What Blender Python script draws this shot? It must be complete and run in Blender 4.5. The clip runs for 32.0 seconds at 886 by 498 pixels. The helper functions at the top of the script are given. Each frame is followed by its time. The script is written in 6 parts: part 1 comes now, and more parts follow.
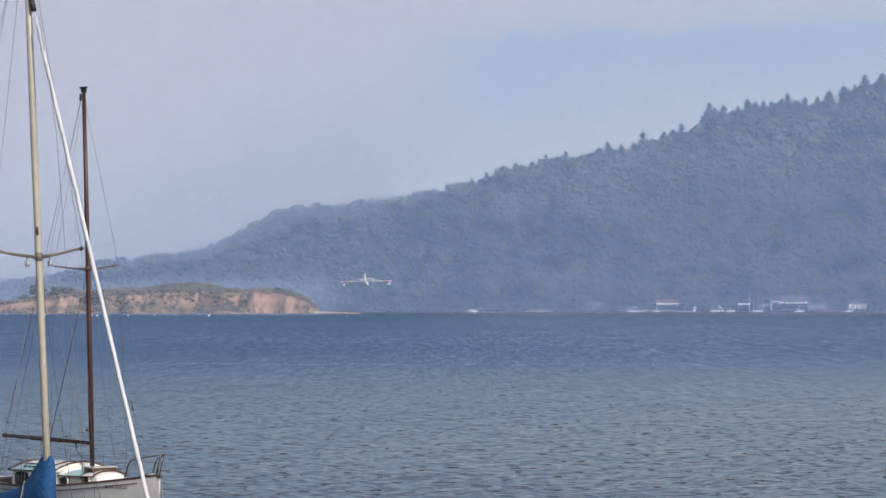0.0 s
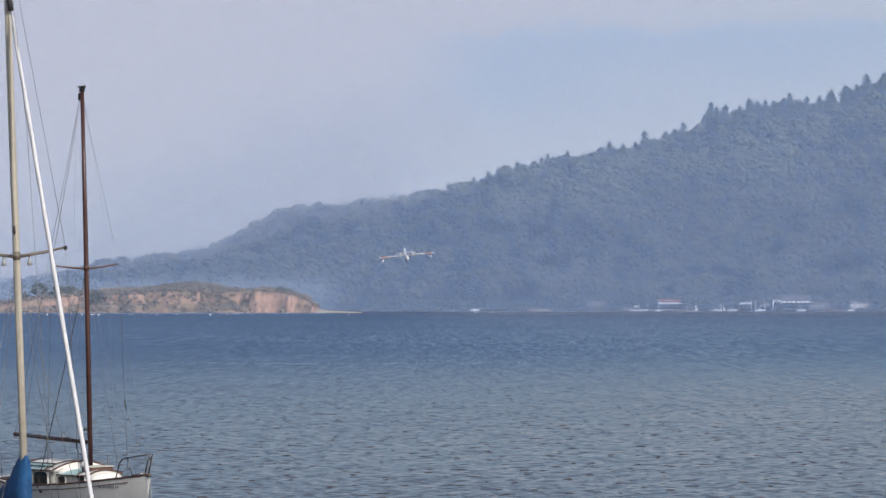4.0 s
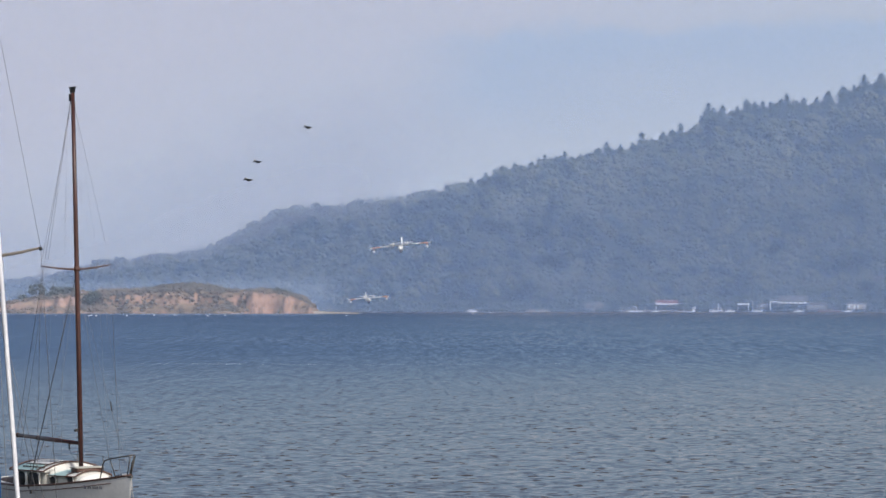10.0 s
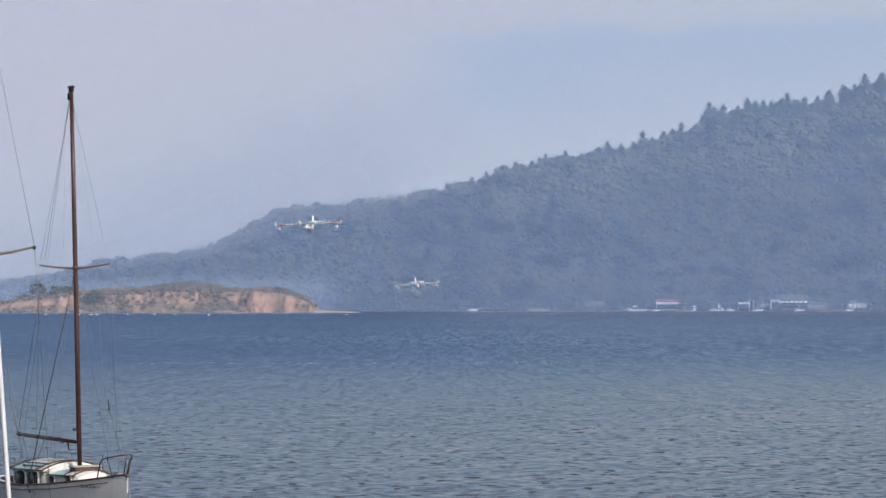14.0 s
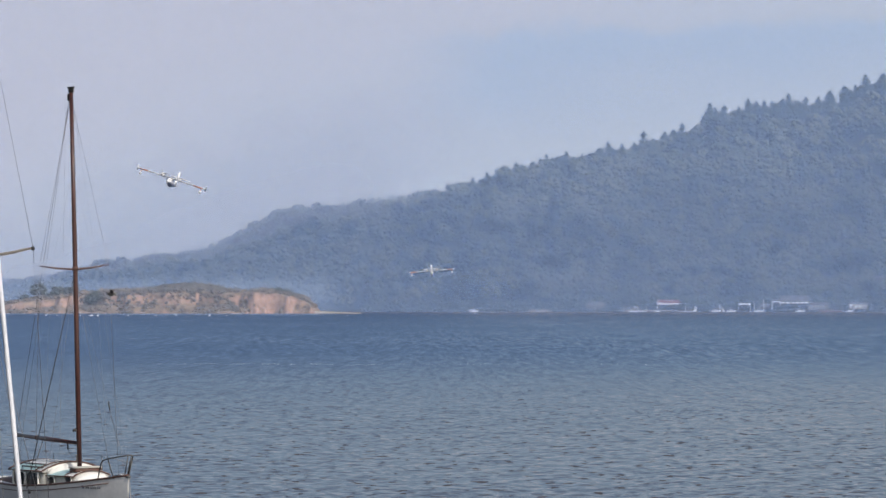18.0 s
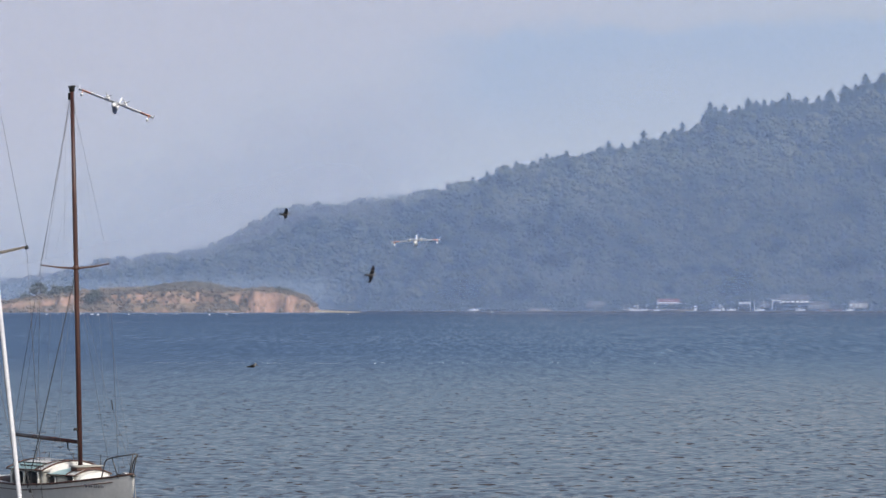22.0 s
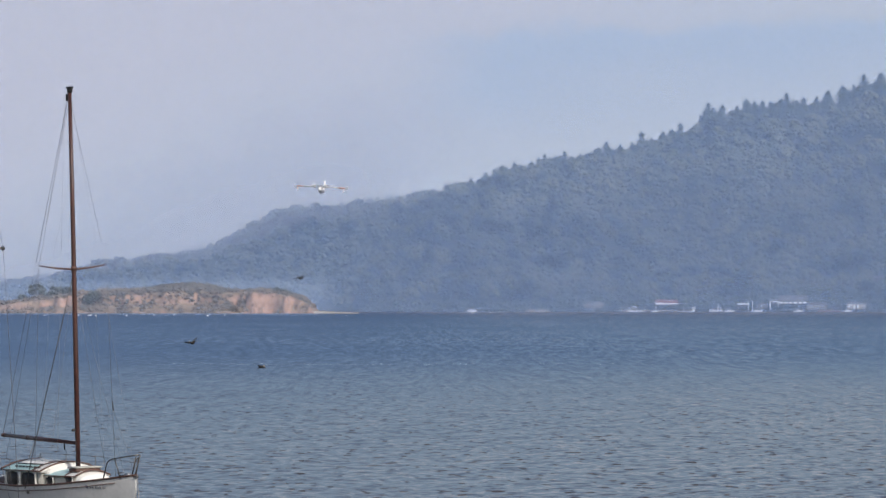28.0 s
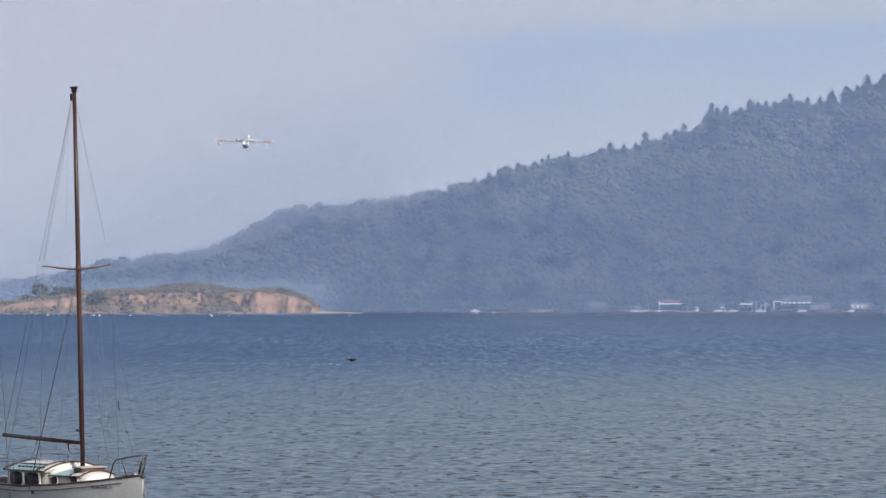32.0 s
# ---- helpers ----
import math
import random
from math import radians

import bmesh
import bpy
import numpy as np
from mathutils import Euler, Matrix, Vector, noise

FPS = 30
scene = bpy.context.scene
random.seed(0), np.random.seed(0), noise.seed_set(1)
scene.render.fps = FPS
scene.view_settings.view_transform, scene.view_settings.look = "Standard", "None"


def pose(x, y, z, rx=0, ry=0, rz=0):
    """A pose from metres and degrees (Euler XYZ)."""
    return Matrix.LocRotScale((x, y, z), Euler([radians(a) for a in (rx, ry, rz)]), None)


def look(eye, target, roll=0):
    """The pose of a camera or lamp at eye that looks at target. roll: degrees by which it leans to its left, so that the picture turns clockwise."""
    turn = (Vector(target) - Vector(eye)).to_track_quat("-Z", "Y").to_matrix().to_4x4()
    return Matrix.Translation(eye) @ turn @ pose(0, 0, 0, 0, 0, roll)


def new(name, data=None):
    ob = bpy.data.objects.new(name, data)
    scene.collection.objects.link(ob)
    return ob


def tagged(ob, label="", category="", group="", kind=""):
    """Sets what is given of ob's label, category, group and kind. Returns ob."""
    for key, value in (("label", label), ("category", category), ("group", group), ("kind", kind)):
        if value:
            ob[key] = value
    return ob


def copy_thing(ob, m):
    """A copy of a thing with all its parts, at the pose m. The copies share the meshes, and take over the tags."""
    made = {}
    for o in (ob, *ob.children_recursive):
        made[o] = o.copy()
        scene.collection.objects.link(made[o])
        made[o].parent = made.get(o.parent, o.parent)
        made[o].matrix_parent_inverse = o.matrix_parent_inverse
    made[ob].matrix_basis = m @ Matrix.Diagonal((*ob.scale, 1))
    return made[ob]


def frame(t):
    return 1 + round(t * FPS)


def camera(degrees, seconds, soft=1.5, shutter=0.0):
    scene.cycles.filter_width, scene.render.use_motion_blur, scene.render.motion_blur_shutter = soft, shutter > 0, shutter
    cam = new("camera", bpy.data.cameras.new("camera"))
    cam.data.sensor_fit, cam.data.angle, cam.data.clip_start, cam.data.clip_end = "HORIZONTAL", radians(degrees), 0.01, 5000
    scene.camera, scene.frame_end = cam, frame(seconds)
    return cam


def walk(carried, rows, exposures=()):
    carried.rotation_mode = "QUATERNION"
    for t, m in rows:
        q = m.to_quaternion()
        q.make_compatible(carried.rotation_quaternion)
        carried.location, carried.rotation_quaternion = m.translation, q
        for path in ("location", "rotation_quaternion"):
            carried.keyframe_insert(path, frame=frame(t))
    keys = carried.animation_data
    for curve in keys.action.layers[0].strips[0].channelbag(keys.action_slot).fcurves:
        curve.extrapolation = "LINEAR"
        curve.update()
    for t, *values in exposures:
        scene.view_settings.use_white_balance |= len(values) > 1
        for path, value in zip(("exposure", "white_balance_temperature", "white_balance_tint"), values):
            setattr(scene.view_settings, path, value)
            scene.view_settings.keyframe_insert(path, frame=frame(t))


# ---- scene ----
# ---- camera ----
cam = camera(10.539, 32.0, 1.5)
EYE = (0.0, 0.0, 5.5)
AIM = [
    (0, -0.036, 1000, 17.224), (0.5, -0.142, 1000, 17.206), (1, 0.142, 1000, 17.206), (1.5, -0.036, 1000, 17.188),
    (2, -0.345, 1000, 17.171), (2.5, -0.399, 1000, 16.844), (3, -0.576, 1000, 17.011), (3.5, -0.54, 1000, 17.028),
    (5.5, -0.036, 1000, 17.206), (6, -0.319, 1000, 17.046), (6.5, 0.036, 1000, 17.046), (7, 0.328, 1000, 17.188),
    (7.5, 0.364, 1000, 17.047), (8, 0.505, 1000, 17.206), (8.5, 0.364, 1000, 17.206), (9, 0.221, 1000, 17.206),
    (9.5, 0.179, 1000, 17.206), (10, 0.142, 1000, 17.242), (10.5, 0.036, 1000, 17.225), (11, 0.019, 1000, 17.347),
    (11.5, -0.345, 1000, 17.187), (12, -0.178, 1000, 17.028), (12.5, 0.035, 1000, 17.064), (13, 0.179, 1000, 17.011),
    (13.5, 0.179, 1000, 17.206), (14, -0, 1000, 17.046), (14.5, -0, 1000, 17.206), (16.5, -0, 1000, 17.206),
    (17, -0, 1000, 17.206), (17.5, -0.178, 1000, 17.206), (18, -0.178, 1000, 17.224), (18.5, -0.195, 1000, 17.188),
    (19, -0.362, 1000, 17.206), (19.5, -0.178, 1000, 17.206), (20, -0.019, 1000, 17.206), (20.5, -0.036, 1000, 17.206),
    (21, -0.178, 1000, 17.187), (21.5, -0.381, 1000, 17.028), (22, -0.213, 1000, 17.011), (22.5, -0, 1000, 17.028),
    (23, -0.036, 1000, 16.992), (23.5, -0.213, 1000, 16.844), (24, -0, 1000, 16.844), (24.5, -0.16, 1000, 17.011),
    (25, -0, 1000, 17.028), (25.5, -0.196, 1000, 17.046), (27.5, -0, 1000, 17.187), (28, 0.196, 1000, 17.206),
    (28.5, 0.179, 1000, 17.225), (29, 0.179, 1000, 17.028), (29.5, 0.179, 1000, 17.206), (30, -0, 1000, 17.206),
    (30.5, -0, 1000, 17.206), (31, -0, 1000, 17.206), (31.5, -0, 1000, 17.206), (32, -0.559, 1000, 17.206),
]
walk(cam, [(t, look(EYE, (x, y, z))) for t, x, y, z in AIM])

# ---- sky, sun, exposure ----
SUN_EL, SUN_AZ = 34.0, 148.0  # degrees above the horizon; from +y towards +x
world = bpy.data.worlds.new("sky")
scene.world = world
world.use_nodes = True
wn = world.node_tree.nodes
sky_tex = wn.new("ShaderNodeTexSky")
sky_tex.sky_type = "NISHITA"
sky_tex.sun_disc = False
sky_tex.sun_elevation, sky_tex.sun_rotation = radians(SUN_EL), radians(SUN_AZ)
sky_tex.air_density, sky_tex.dust_density, sky_tex.ozone_density = 1.0, 2.8, 1.9
world.node_tree.links.new(sky_tex.outputs[0], wn["Background"].inputs[0])
wn["Background"].inputs[1].default_value = 0.10
sun_data = bpy.data.lights.new("sun", "SUN")
sun_data.energy, sun_data.angle, sun_data.color = 2.8, radians(0.8), (1.0, 0.94, 0.86)
sun = new("sun", sun_data)
se, sa = radians(SUN_EL), radians(SUN_AZ)
SUN_DIR = Vector((math.cos(se) * math.sin(sa), math.cos(se) * math.cos(sa), math.sin(se)))
sun.matrix_world = look(SUN_DIR * 3000, (0, 0, 0))
scene.view_settings.exposure = 0.25


# ---- materials ----
def nodes_of(name):
    m = bpy.data.materials.new(name)
    m.use_nodes = True
    return m, m.node_tree.nodes, m.node_tree.links, m.node_tree.nodes["Principled BSDF"]


def rgba(c):
    return (c[0], c[1], c[2], 1.0)


def surface(name, a, b, scale, rough=0.6, metal=0.0, bump=0.0, fine=6.0, dist=0.02, per="", coat=0.0):
    """Two colours broken up by coarse and fine noise, with a fine relief; per: 'object' or 'island' shifts the tone piece by piece."""
    m, n, l, p = nodes_of(name)
    co = n.new("ShaderNodeTexCoord")
    big, small = n.new("ShaderNodeTexNoise"), n.new("ShaderNodeTexNoise")
    big.inputs["Scale"].default_value, small.inputs["Scale"].default_value = scale, scale * fine
    big.inputs["Detail"].default_value = small.inputs["Detail"].default_value = 4.0
    l.new(co.outputs["Object"], big.inputs["Vector"])
    l.new(co.outputs["Object"], small.inputs["Vector"])
    add = n.new("ShaderNodeMath")
    add.operation = "MULTIPLY_ADD"
    add.inputs[1].default_value = 0.45
    l.new(small.outputs[0], add.inputs[0])
    half = n.new("ShaderNodeMath")
    half.operation = "MULTIPLY"
    half.inputs[1].default_value = 0.55
    l.new(big.outputs[0], half.inputs[0])
    l.new(half.outputs[0], add.inputs[2])
    source = add.outputs[0]
    if per:
        if per == "island":
            rnd = n.new("ShaderNodeNewGeometry").outputs["Random Per Island"]
        else:
            rnd = n.new("ShaderNodeObjectInfo").outputs["Random"]
        mixn = n.new("ShaderNodeMath")
        mixn.operation = "MULTIPLY_ADD"
        mixn.inputs[1].default_value = 0.5
        off = n.new("ShaderNodeMath")
        off.operation = "SUBTRACT"
        off.inputs[1].default_value = 0.25
        l.new(source, off.inputs[0])
        l.new(rnd, mixn.inputs[0])
        l.new(off.outputs[0], mixn.inputs[2])
        source = mixn.outputs[0]
    ramp = n.new("ShaderNodeValToRGB")
    ramp.color_ramp.elements[0].position, ramp.color_ramp.elements[1].position = 0.32, 0.68
    ramp.color_ramp.elements[0].color, ramp.color_ramp.elements[1].color = rgba(a), rgba(b)
    l.new(source, ramp.inputs[0])
    l.new(ramp.outputs[0], p.inputs["Base Color"])
    p.inputs["Roughness"].default_value, p.inputs["Metallic"].default_value = rough, metal
    p.inputs["Coat Weight"].default_value = coat
    if bump:
        bn = n.new("ShaderNodeBump")
        bn.inputs["Strength"].default_value, bn.inputs["Distance"].default_value = bump, dist
        l.new(add.outputs[0], bn.inputs["Height"])
        l.new(bn.outputs[0], p.inputs["Normal"])
    return m


HULL_WHITE = surface("weathered white gelcoat", (0.60, 0.59, 0.57), (0.76, 0.75, 0.73), 1.3, 0.45, bump=0.05)
CABIN_WHITE = surface("chalky white deck paint", (0.62, 0.61, 0.58), (0.78, 0.77, 0.74), 2.0, 0.6, bump=0.1)
# grime plus the cabin sides' shade, put into one darker paint
CABIN_GRIME_SHADE = surface("grimy weathered cabin paint toned for shade", (0.28, 0.27, 0.24), (0.50, 0.49, 0.45), 3.5, 0.7, bump=0.15)
# taupe darkened to put the spreaders' shade into the colour
SPAR_SHADE_TAUPE = surface("taupe spar tone darkened for shade", (0.10, 0.085, 0.072), (0.17, 0.15, 0.13), 3.0, 0.5)
PALE_TEAL = surface("faded teal deck paint", (0.30, 0.46, 0.47), (0.42, 0.58, 0.58), 3.0, 0.6, bump=0.1)
RED_WOOD = surface("varnished red-brown spar", (0.026, 0.009, 0.008), (0.070, 0.024, 0.019), 1.6, 0.42, bump=0.2)
DARK_WOOD = surface("dark weathered wood", (0.05, 0.022, 0.016), (0.11, 0.055, 0.04), 4.0, 0.6, bump=0.2)
DARK_GLASS = surface("dark tinted glass", (0.010, 0.011, 0.013), (0.02, 0.022, 0.025), 1.0, 0.3)
DARK_GLASS.node_tree.nodes["Principled BSDF"].inputs["Specular IOR Level"].default_value = 0.12
WIRE = surface("weathered steel wire", (0.09, 0.09, 0.10), (0.16, 0.16, 0.17), 8.0, 0.45, metal=0.4)
LINE = surface("grey rope", (0.14, 0.14, 0.14), (0.25, 0.25, 0.25), 9.0, 0.8)
STEEL = surface("dull stainless tube", (0.05, 0.05, 0.052), (0.12, 0.115, 0.11), 6.0, 0.4, metal=0.5)
BLACK = surface("black rubber", (0.012, 0.012, 0.014), (0.03, 0.03, 0.032), 8.0, 0.6)
MAST_BEIGE = surface("cream painted mast", (0.31, 0.285, 0.24), (0.44, 0.41, 0.355), 1.5, 0.4, bump=0.04)
# darkened and blued to carry the jib's grey-blue shade
SAIL_WHITE = surface("furled white sailcloth", (0.46, 0.47, 0.51), (0.61, 0.62, 0.66), 3.0, 0.7, bump=0.25)
BLUE_CANVAS = surface("bright blue canvas", (0.003, 0.038, 0.12), (0.008, 0.09, 0.25), 3.0, 0.8, bump=0.7, dist=0.06)
BAR_GREY = surface("grey lettering paint", (0.20, 0.21, 0.24), (0.27, 0.28, 0.31), 5.0, 0.6)
BAR_BLUE = surface("blue lettering paint", (0.03, 0.05, 0.14), (0.05, 0.07, 0.18), 5.0, 0.6)
PLANE_WHITE = surface("white aircraft paint", (0.80, 0.80, 0.82), (0.88, 0.88, 0.90), 0.6, 0.35, bump=0.02)
PLANE_RED = surface("orange-red aircraft paint", (0.60, 0.25, 0.16), (0.70, 0.35, 0.24), 0.7, 0.38)
# lightened so that haze over the wing sits in the grey itself
PLANE_GREY = surface("grey aircraft metal", (0.27, 0.28, 0.30), (0.37, 0.38, 0.40), 0.9, 0.4, metal=0.3)
BELLY_SHADE_GREY = surface("hull grey toned for belly shade", (0.19, 0.20, 0.23), (0.27, 0.28, 0.31), 0.7, 0.4)
FEATHER = surface("dark brown feathers", (0.014, 0.013, 0.013), (0.034, 0.030, 0.028), 5.0, 0.8)
FEATHER_SILVER = surface("silver-grey wing coverts", (0.085, 0.082, 0.078), (0.17, 0.165, 0.155), 6.0, 0.75)
FEATHER_PALE = surface("pale head feathers", (0.16, 0.15, 0.13), (0.30, 0.285, 0.25), 5.0, 0.8)
BILL = surface("grey-brown bill", (0.05, 0.042, 0.035), (0.10, 0.085, 0.07), 6.0, 0.6)
LEAF = surface("dark evergreen foliage", (0.042, 0.051, 0.033), (0.100, 0.111, 0.070), 0.05, 0.85, fine=7.0)
LEAF_DEEP = surface("deep green fir foliage", (0.017, 0.023, 0.017), (0.048, 0.057, 0.041), 0.05, 0.85, fine=7.0)
LEAF_OLIVE = surface("dusty olive oak foliage", (0.060, 0.067, 0.040), (0.130, 0.133, 0.082), 0.06, 0.85, fine=7.0)
CONIFER = surface("conifer needles", (0.034, 0.045, 0.030), (0.080, 0.094, 0.060), 0.12, 0.85, fine=8.0, per="island")
BARK = surface("grey-brown bark", (0.05, 0.04, 0.03), (0.10, 0.08, 0.065), 0.6, 0.9)
HILL_EARTH = surface("leaf litter and brush", (0.015, 0.020, 0.011), (0.06, 0.06, 0.034), 0.02, 0.9, fine=14.0)
SCRUB = surface("dry coastal scrub", (0.065, 0.052, 0.042), (0.17, 0.128, 0.098), 0.06, 0.9, fine=9.0, per="island")
SCRUB_GREEN = surface("dull green coyote brush", (0.050, 0.046, 0.042), (0.108, 0.096, 0.086), 0.08, 0.9, fine=9.0, per="island")
ISLE_TREE = surface("dark windswept leaves", (0.018, 0.024, 0.016), (0.048, 0.054, 0.036), 0.2, 0.9, fine=9.0)
BEACH = surface("pale shingle beach", (0.22, 0.19, 0.15), (0.36, 0.31, 0.25), 0.15, 0.9, fine=10.0, bump=0.3, dist=0.2)
HOUSE_WHITE = surface("white board siding", (0.82, 0.81, 0.80), (0.92, 0.91, 0.90), 0.3, 0.7)
HOUSE_GREY = surface("weathered grey boards", (0.15, 0.14, 0.13), (0.26, 0.24, 0.22), 0.3, 0.8)
HOUSE_TAN = surface("tan board siding", (0.30, 0.25, 0.19), (0.42, 0.36, 0.28), 0.3, 0.8)
HOUSE_DARK = surface("dark house boards", (0.035, 0.033, 0.032), (0.075, 0.068, 0.063), 0.3, 0.8)
ROOF_GREY = surface("grey shingle roof", (0.10, 0.10, 0.105), (0.19, 0.18, 0.18), 0.5, 0.85)
ROOF_RED = surface("faded red roof", (0.20, 0.08, 0.065), (0.30, 0.14, 0.11), 0.5, 0.8)
ROOF_PALE = surface("pale metal roof", (0.52, 0.51, 0.50), (0.68, 0.67, 0.66), 0.4, 0.5)
PILING = surface("tarred pilings", (0.025, 0.021, 0.018), (0.06, 0.05, 0.043), 0.6, 0.85)
BUOY_WHITE = surface("white plastic float", (0.75, 0.74, 0.72), (0.85, 0.84, 0.82), 2.0, 0.4)
FOAM = surface("white water foam", (0.72, 0.74, 0.76), (0.88, 0.89, 0.9), 1.5, 0.8, bump=0.4)


def cliff_material():
    """Crumbling sandstone with upright gullies, dry grass on the flatter ground."""
    m, n, l, p = nodes_of("crumbling sandstone")
    co = n.new("ShaderNodeTexCoord")
    mp = n.new("ShaderNodeMapping")
    mp.inputs["Scale"].default_value = (1.0, 1.0, 0.7)
    l.new(co.outputs["Object"], mp.inputs["Vector"])
    streak, patch = n.new("ShaderNodeTexNoise"), n.new("ShaderNodeTexNoise")
    streak.inputs["Scale"].default_value, patch.inputs["Scale"].default_value = 0.35, 0.07
    streak.inputs["Detail"].default_value, patch.inputs["Detail"].default_value = 5.0, 5.0
    l.new(mp.outputs[0], streak.inputs["Vector"])
    l.new(co.outputs["Object"], patch.inputs["Vector"])
    rock = n.new("ShaderNodeValToRGB")
    rock.color_ramp.elements[0].position, rock.color_ramp.elements[1].position = 0.3, 0.66
    rock.color_ramp.elements[0].color, rock.color_ramp.elements[1].color = (0.160, 0.100, 0.080, 1), (0.390, 0.246, 0.190, 1)
    l.new(streak.outputs[0], rock.inputs[0])
    grass = n.new("ShaderNodeValToRGB")
    grass.color_ramp.elements[0].position, grass.color_ramp.elements[1].position = 0.35, 0.65
    grass.color_ramp.elements[0].color, grass.color_ramp.elements[1].color = (0.10, 0.074, 0.052, 1), (0.27, 0.19, 0.135, 1)
    l.new(streak.outputs[0], grass.inputs[0])
    geo, sep = n.new("ShaderNodeNewGeometry"), n.new("ShaderNodeSeparateXYZ")
    l.new(geo.outputs["True Normal"], sep.inputs[0])
    slope = n.new("ShaderNodeMath")
    slope.operation = "MULTIPLY_ADD"
    slope.inputs[1].default_value = 1.6
    l.new(patch.outputs[0], slope.inputs[0])
    l.new(sep.outputs[2], slope.inputs[2])
    rng = n.new("ShaderNodeMapRange")
    rng.inputs[1].default_value, rng.inputs[2].default_value = 1.12, 1.46
    l.new(slope.outputs[0], rng.inputs[0])
    mix = n.new("ShaderNodeMix")
    mix.data_type = "RGBA"
    l.new(rng.outputs[0], mix.inputs[0])
    l.new(rock.outputs[0], mix.inputs[6])
    l.new(grass.outputs[0], mix.inputs[7])
    l.new(mix.outputs[2], p.inputs["Base Color"])
    p.inputs["Roughness"].default_value = 0.95
    bn = n.new("ShaderNodeBump")
    bn.inputs["Strength"].default_value, bn.inputs["Distance"].default_value = 0.8, 1.2
    l.new(streak.outputs[0], bn.inputs["Height"])
    l.new(bn.outputs[0], p.inputs["Normal"])
    return m


def water_material():
    """Wind-ruffled bay water: dark body, ripples at three scales, gusts that vary the roughness."""
    m, n, l, p = nodes_of("ruffled bay water")
    co = n.new("ShaderNodeTexCoord")

    def waves(sx, sy, scale, detail):
        mp, t = n.new("ShaderNodeMapping"), n.new("ShaderNodeTexNoise")
        mp.inputs["Scale"].default_value = (sx, sy, 1.0)
        l.new(co.outputs["Object"], mp.inputs["Vector"])
        l.new(mp.outputs[0], t.inputs["Vector"])
        t.inputs["Scale"].default_value, t.inputs["Detail"].default_value = scale, detail
        return t.outputs[0]

    def waves_colour(sx, sy, scale, detail, reach):
        mp, t, v = n.new("ShaderNodeMapping"), n.new("ShaderNodeTexNoise"), n.new("ShaderNodeVectorMath")
        mp.inputs["Scale"].default_value = (sx, sy, 1.0)
        l.new(co.outputs["Object"], mp.inputs["Vector"])
        l.new(mp.outputs[0], t.inputs["Vector"])
        t.inputs["Scale"].default_value, t.inputs["Detail"].default_value, t.inputs["Roughness"].default_value = scale, detail, 0.62
        v.operation = "MULTIPLY_ADD"
        v.inputs[1].default_value = (reach, reach, 0.0)
        v.inputs[2].default_value = (-reach / 2, -reach / 2, 0.0)
        l.new(t.outputs["Color"], v.inputs[0])
        return v.outputs[0]

    def added(a, b, op="ADD"):
        v = n.new("ShaderNodeVectorMath")
        v.operation = op
        l.new(a, v.inputs[0])
        if b is not None:
            l.new(b, v.inputs[1])
        return v.outputs[0]

    def offshore(v):
        part_y, far, s = n.new("ShaderNodeSeparateXYZ"), n.new("ShaderNodeMapRange"), n.new("ShaderNodeVectorMath")
        far.inputs[1].default_value, far.inputs[2].default_value = 260.0, 750.0
        l.new(co.outputs["Object"], part_y.inputs[0])
        l.new(part_y.outputs[1], far.inputs[0])
        s.operation = "SCALE"
        l.new(v, s.inputs[0])
        l.new(far.outputs[0], s.inputs["Scale"])
        return s.outputs[0]

    gust = waves(0.35, 0.16, 0.03, 3.0)
    slopes = added(waves_colour(3.4, 1.2, 1.0, 4.0, 0.20), added(waves_colour(0.9, 0.3, 1.0, 4.0, 0.06), offshore(waves_colour(2.4, 0.07, 1.0, 6.0, 0.38))))
    gain = n.new("ShaderNodeMapRange")
    gain.inputs[1].default_value, gain.inputs[2].default_value = 0.3, 0.7
    gain.inputs[3].default_value, gain.inputs[4].default_value = 0.6, 1.25
    l.new(gust, gain.inputs[0])
    sc = n.new("ShaderNodeVectorMath")
    sc.operation = "SCALE"
    lean = n.new("ShaderNodeVectorMath")  # normals tipped towards the camera, to dim reflections in its view
    lean.operation = "ADD"
    tip, tilt = n.new("ShaderNodeMapRange"), n.new("ShaderNodeCombineXYZ")  # tipped more with distance, fitted to the view
    tip.interpolation_type = "SMOOTHSTEP"
    tip.inputs[1].default_value, tip.inputs[2].default_value = 110.0, 620.0
    tip.inputs[3].default_value, tip.inputs[4].default_value = -0.050, -0.13
    apart = n.new("ShaderNodeSeparateXYZ")
    l.new(co.outputs["Object"], apart.inputs[0])
    l.new(apart.outputs[1], tip.inputs[0])
    left_tip, both = n.new("ShaderNodeMapRange"), n.new("ShaderNodeMath")  # tipped more to the left, to darken that side of the view
    left_tip.inputs[1].default_value, left_tip.inputs[2].default_value = -25.0, 25.0
    left_tip.inputs[3].default_value, left_tip.inputs[4].default_value = -0.020, 0.010
    l.new(apart.outputs[0], left_tip.inputs[0])
    # a further tip far out, to darken water near the far shore in view
    reach, total = n.new("ShaderNodeMapRange"), n.new("ShaderNodeMath")
    reach.inputs[1].default_value, reach.inputs[2].default_value = 800.0, 3200.0
    reach.inputs[3].default_value, reach.inputs[4].default_value = 0.0, -0.045
    l.new(apart.outputs[1], reach.inputs[0])
    l.new(tip.outputs[0], total.inputs[0])
    l.new(reach.outputs[0], total.inputs[1])
    l.new(total.outputs[0], both.inputs[0])
    l.new(left_tip.outputs[0], both.inputs[1])
    l.new(both.outputs[0], tilt.inputs[1])
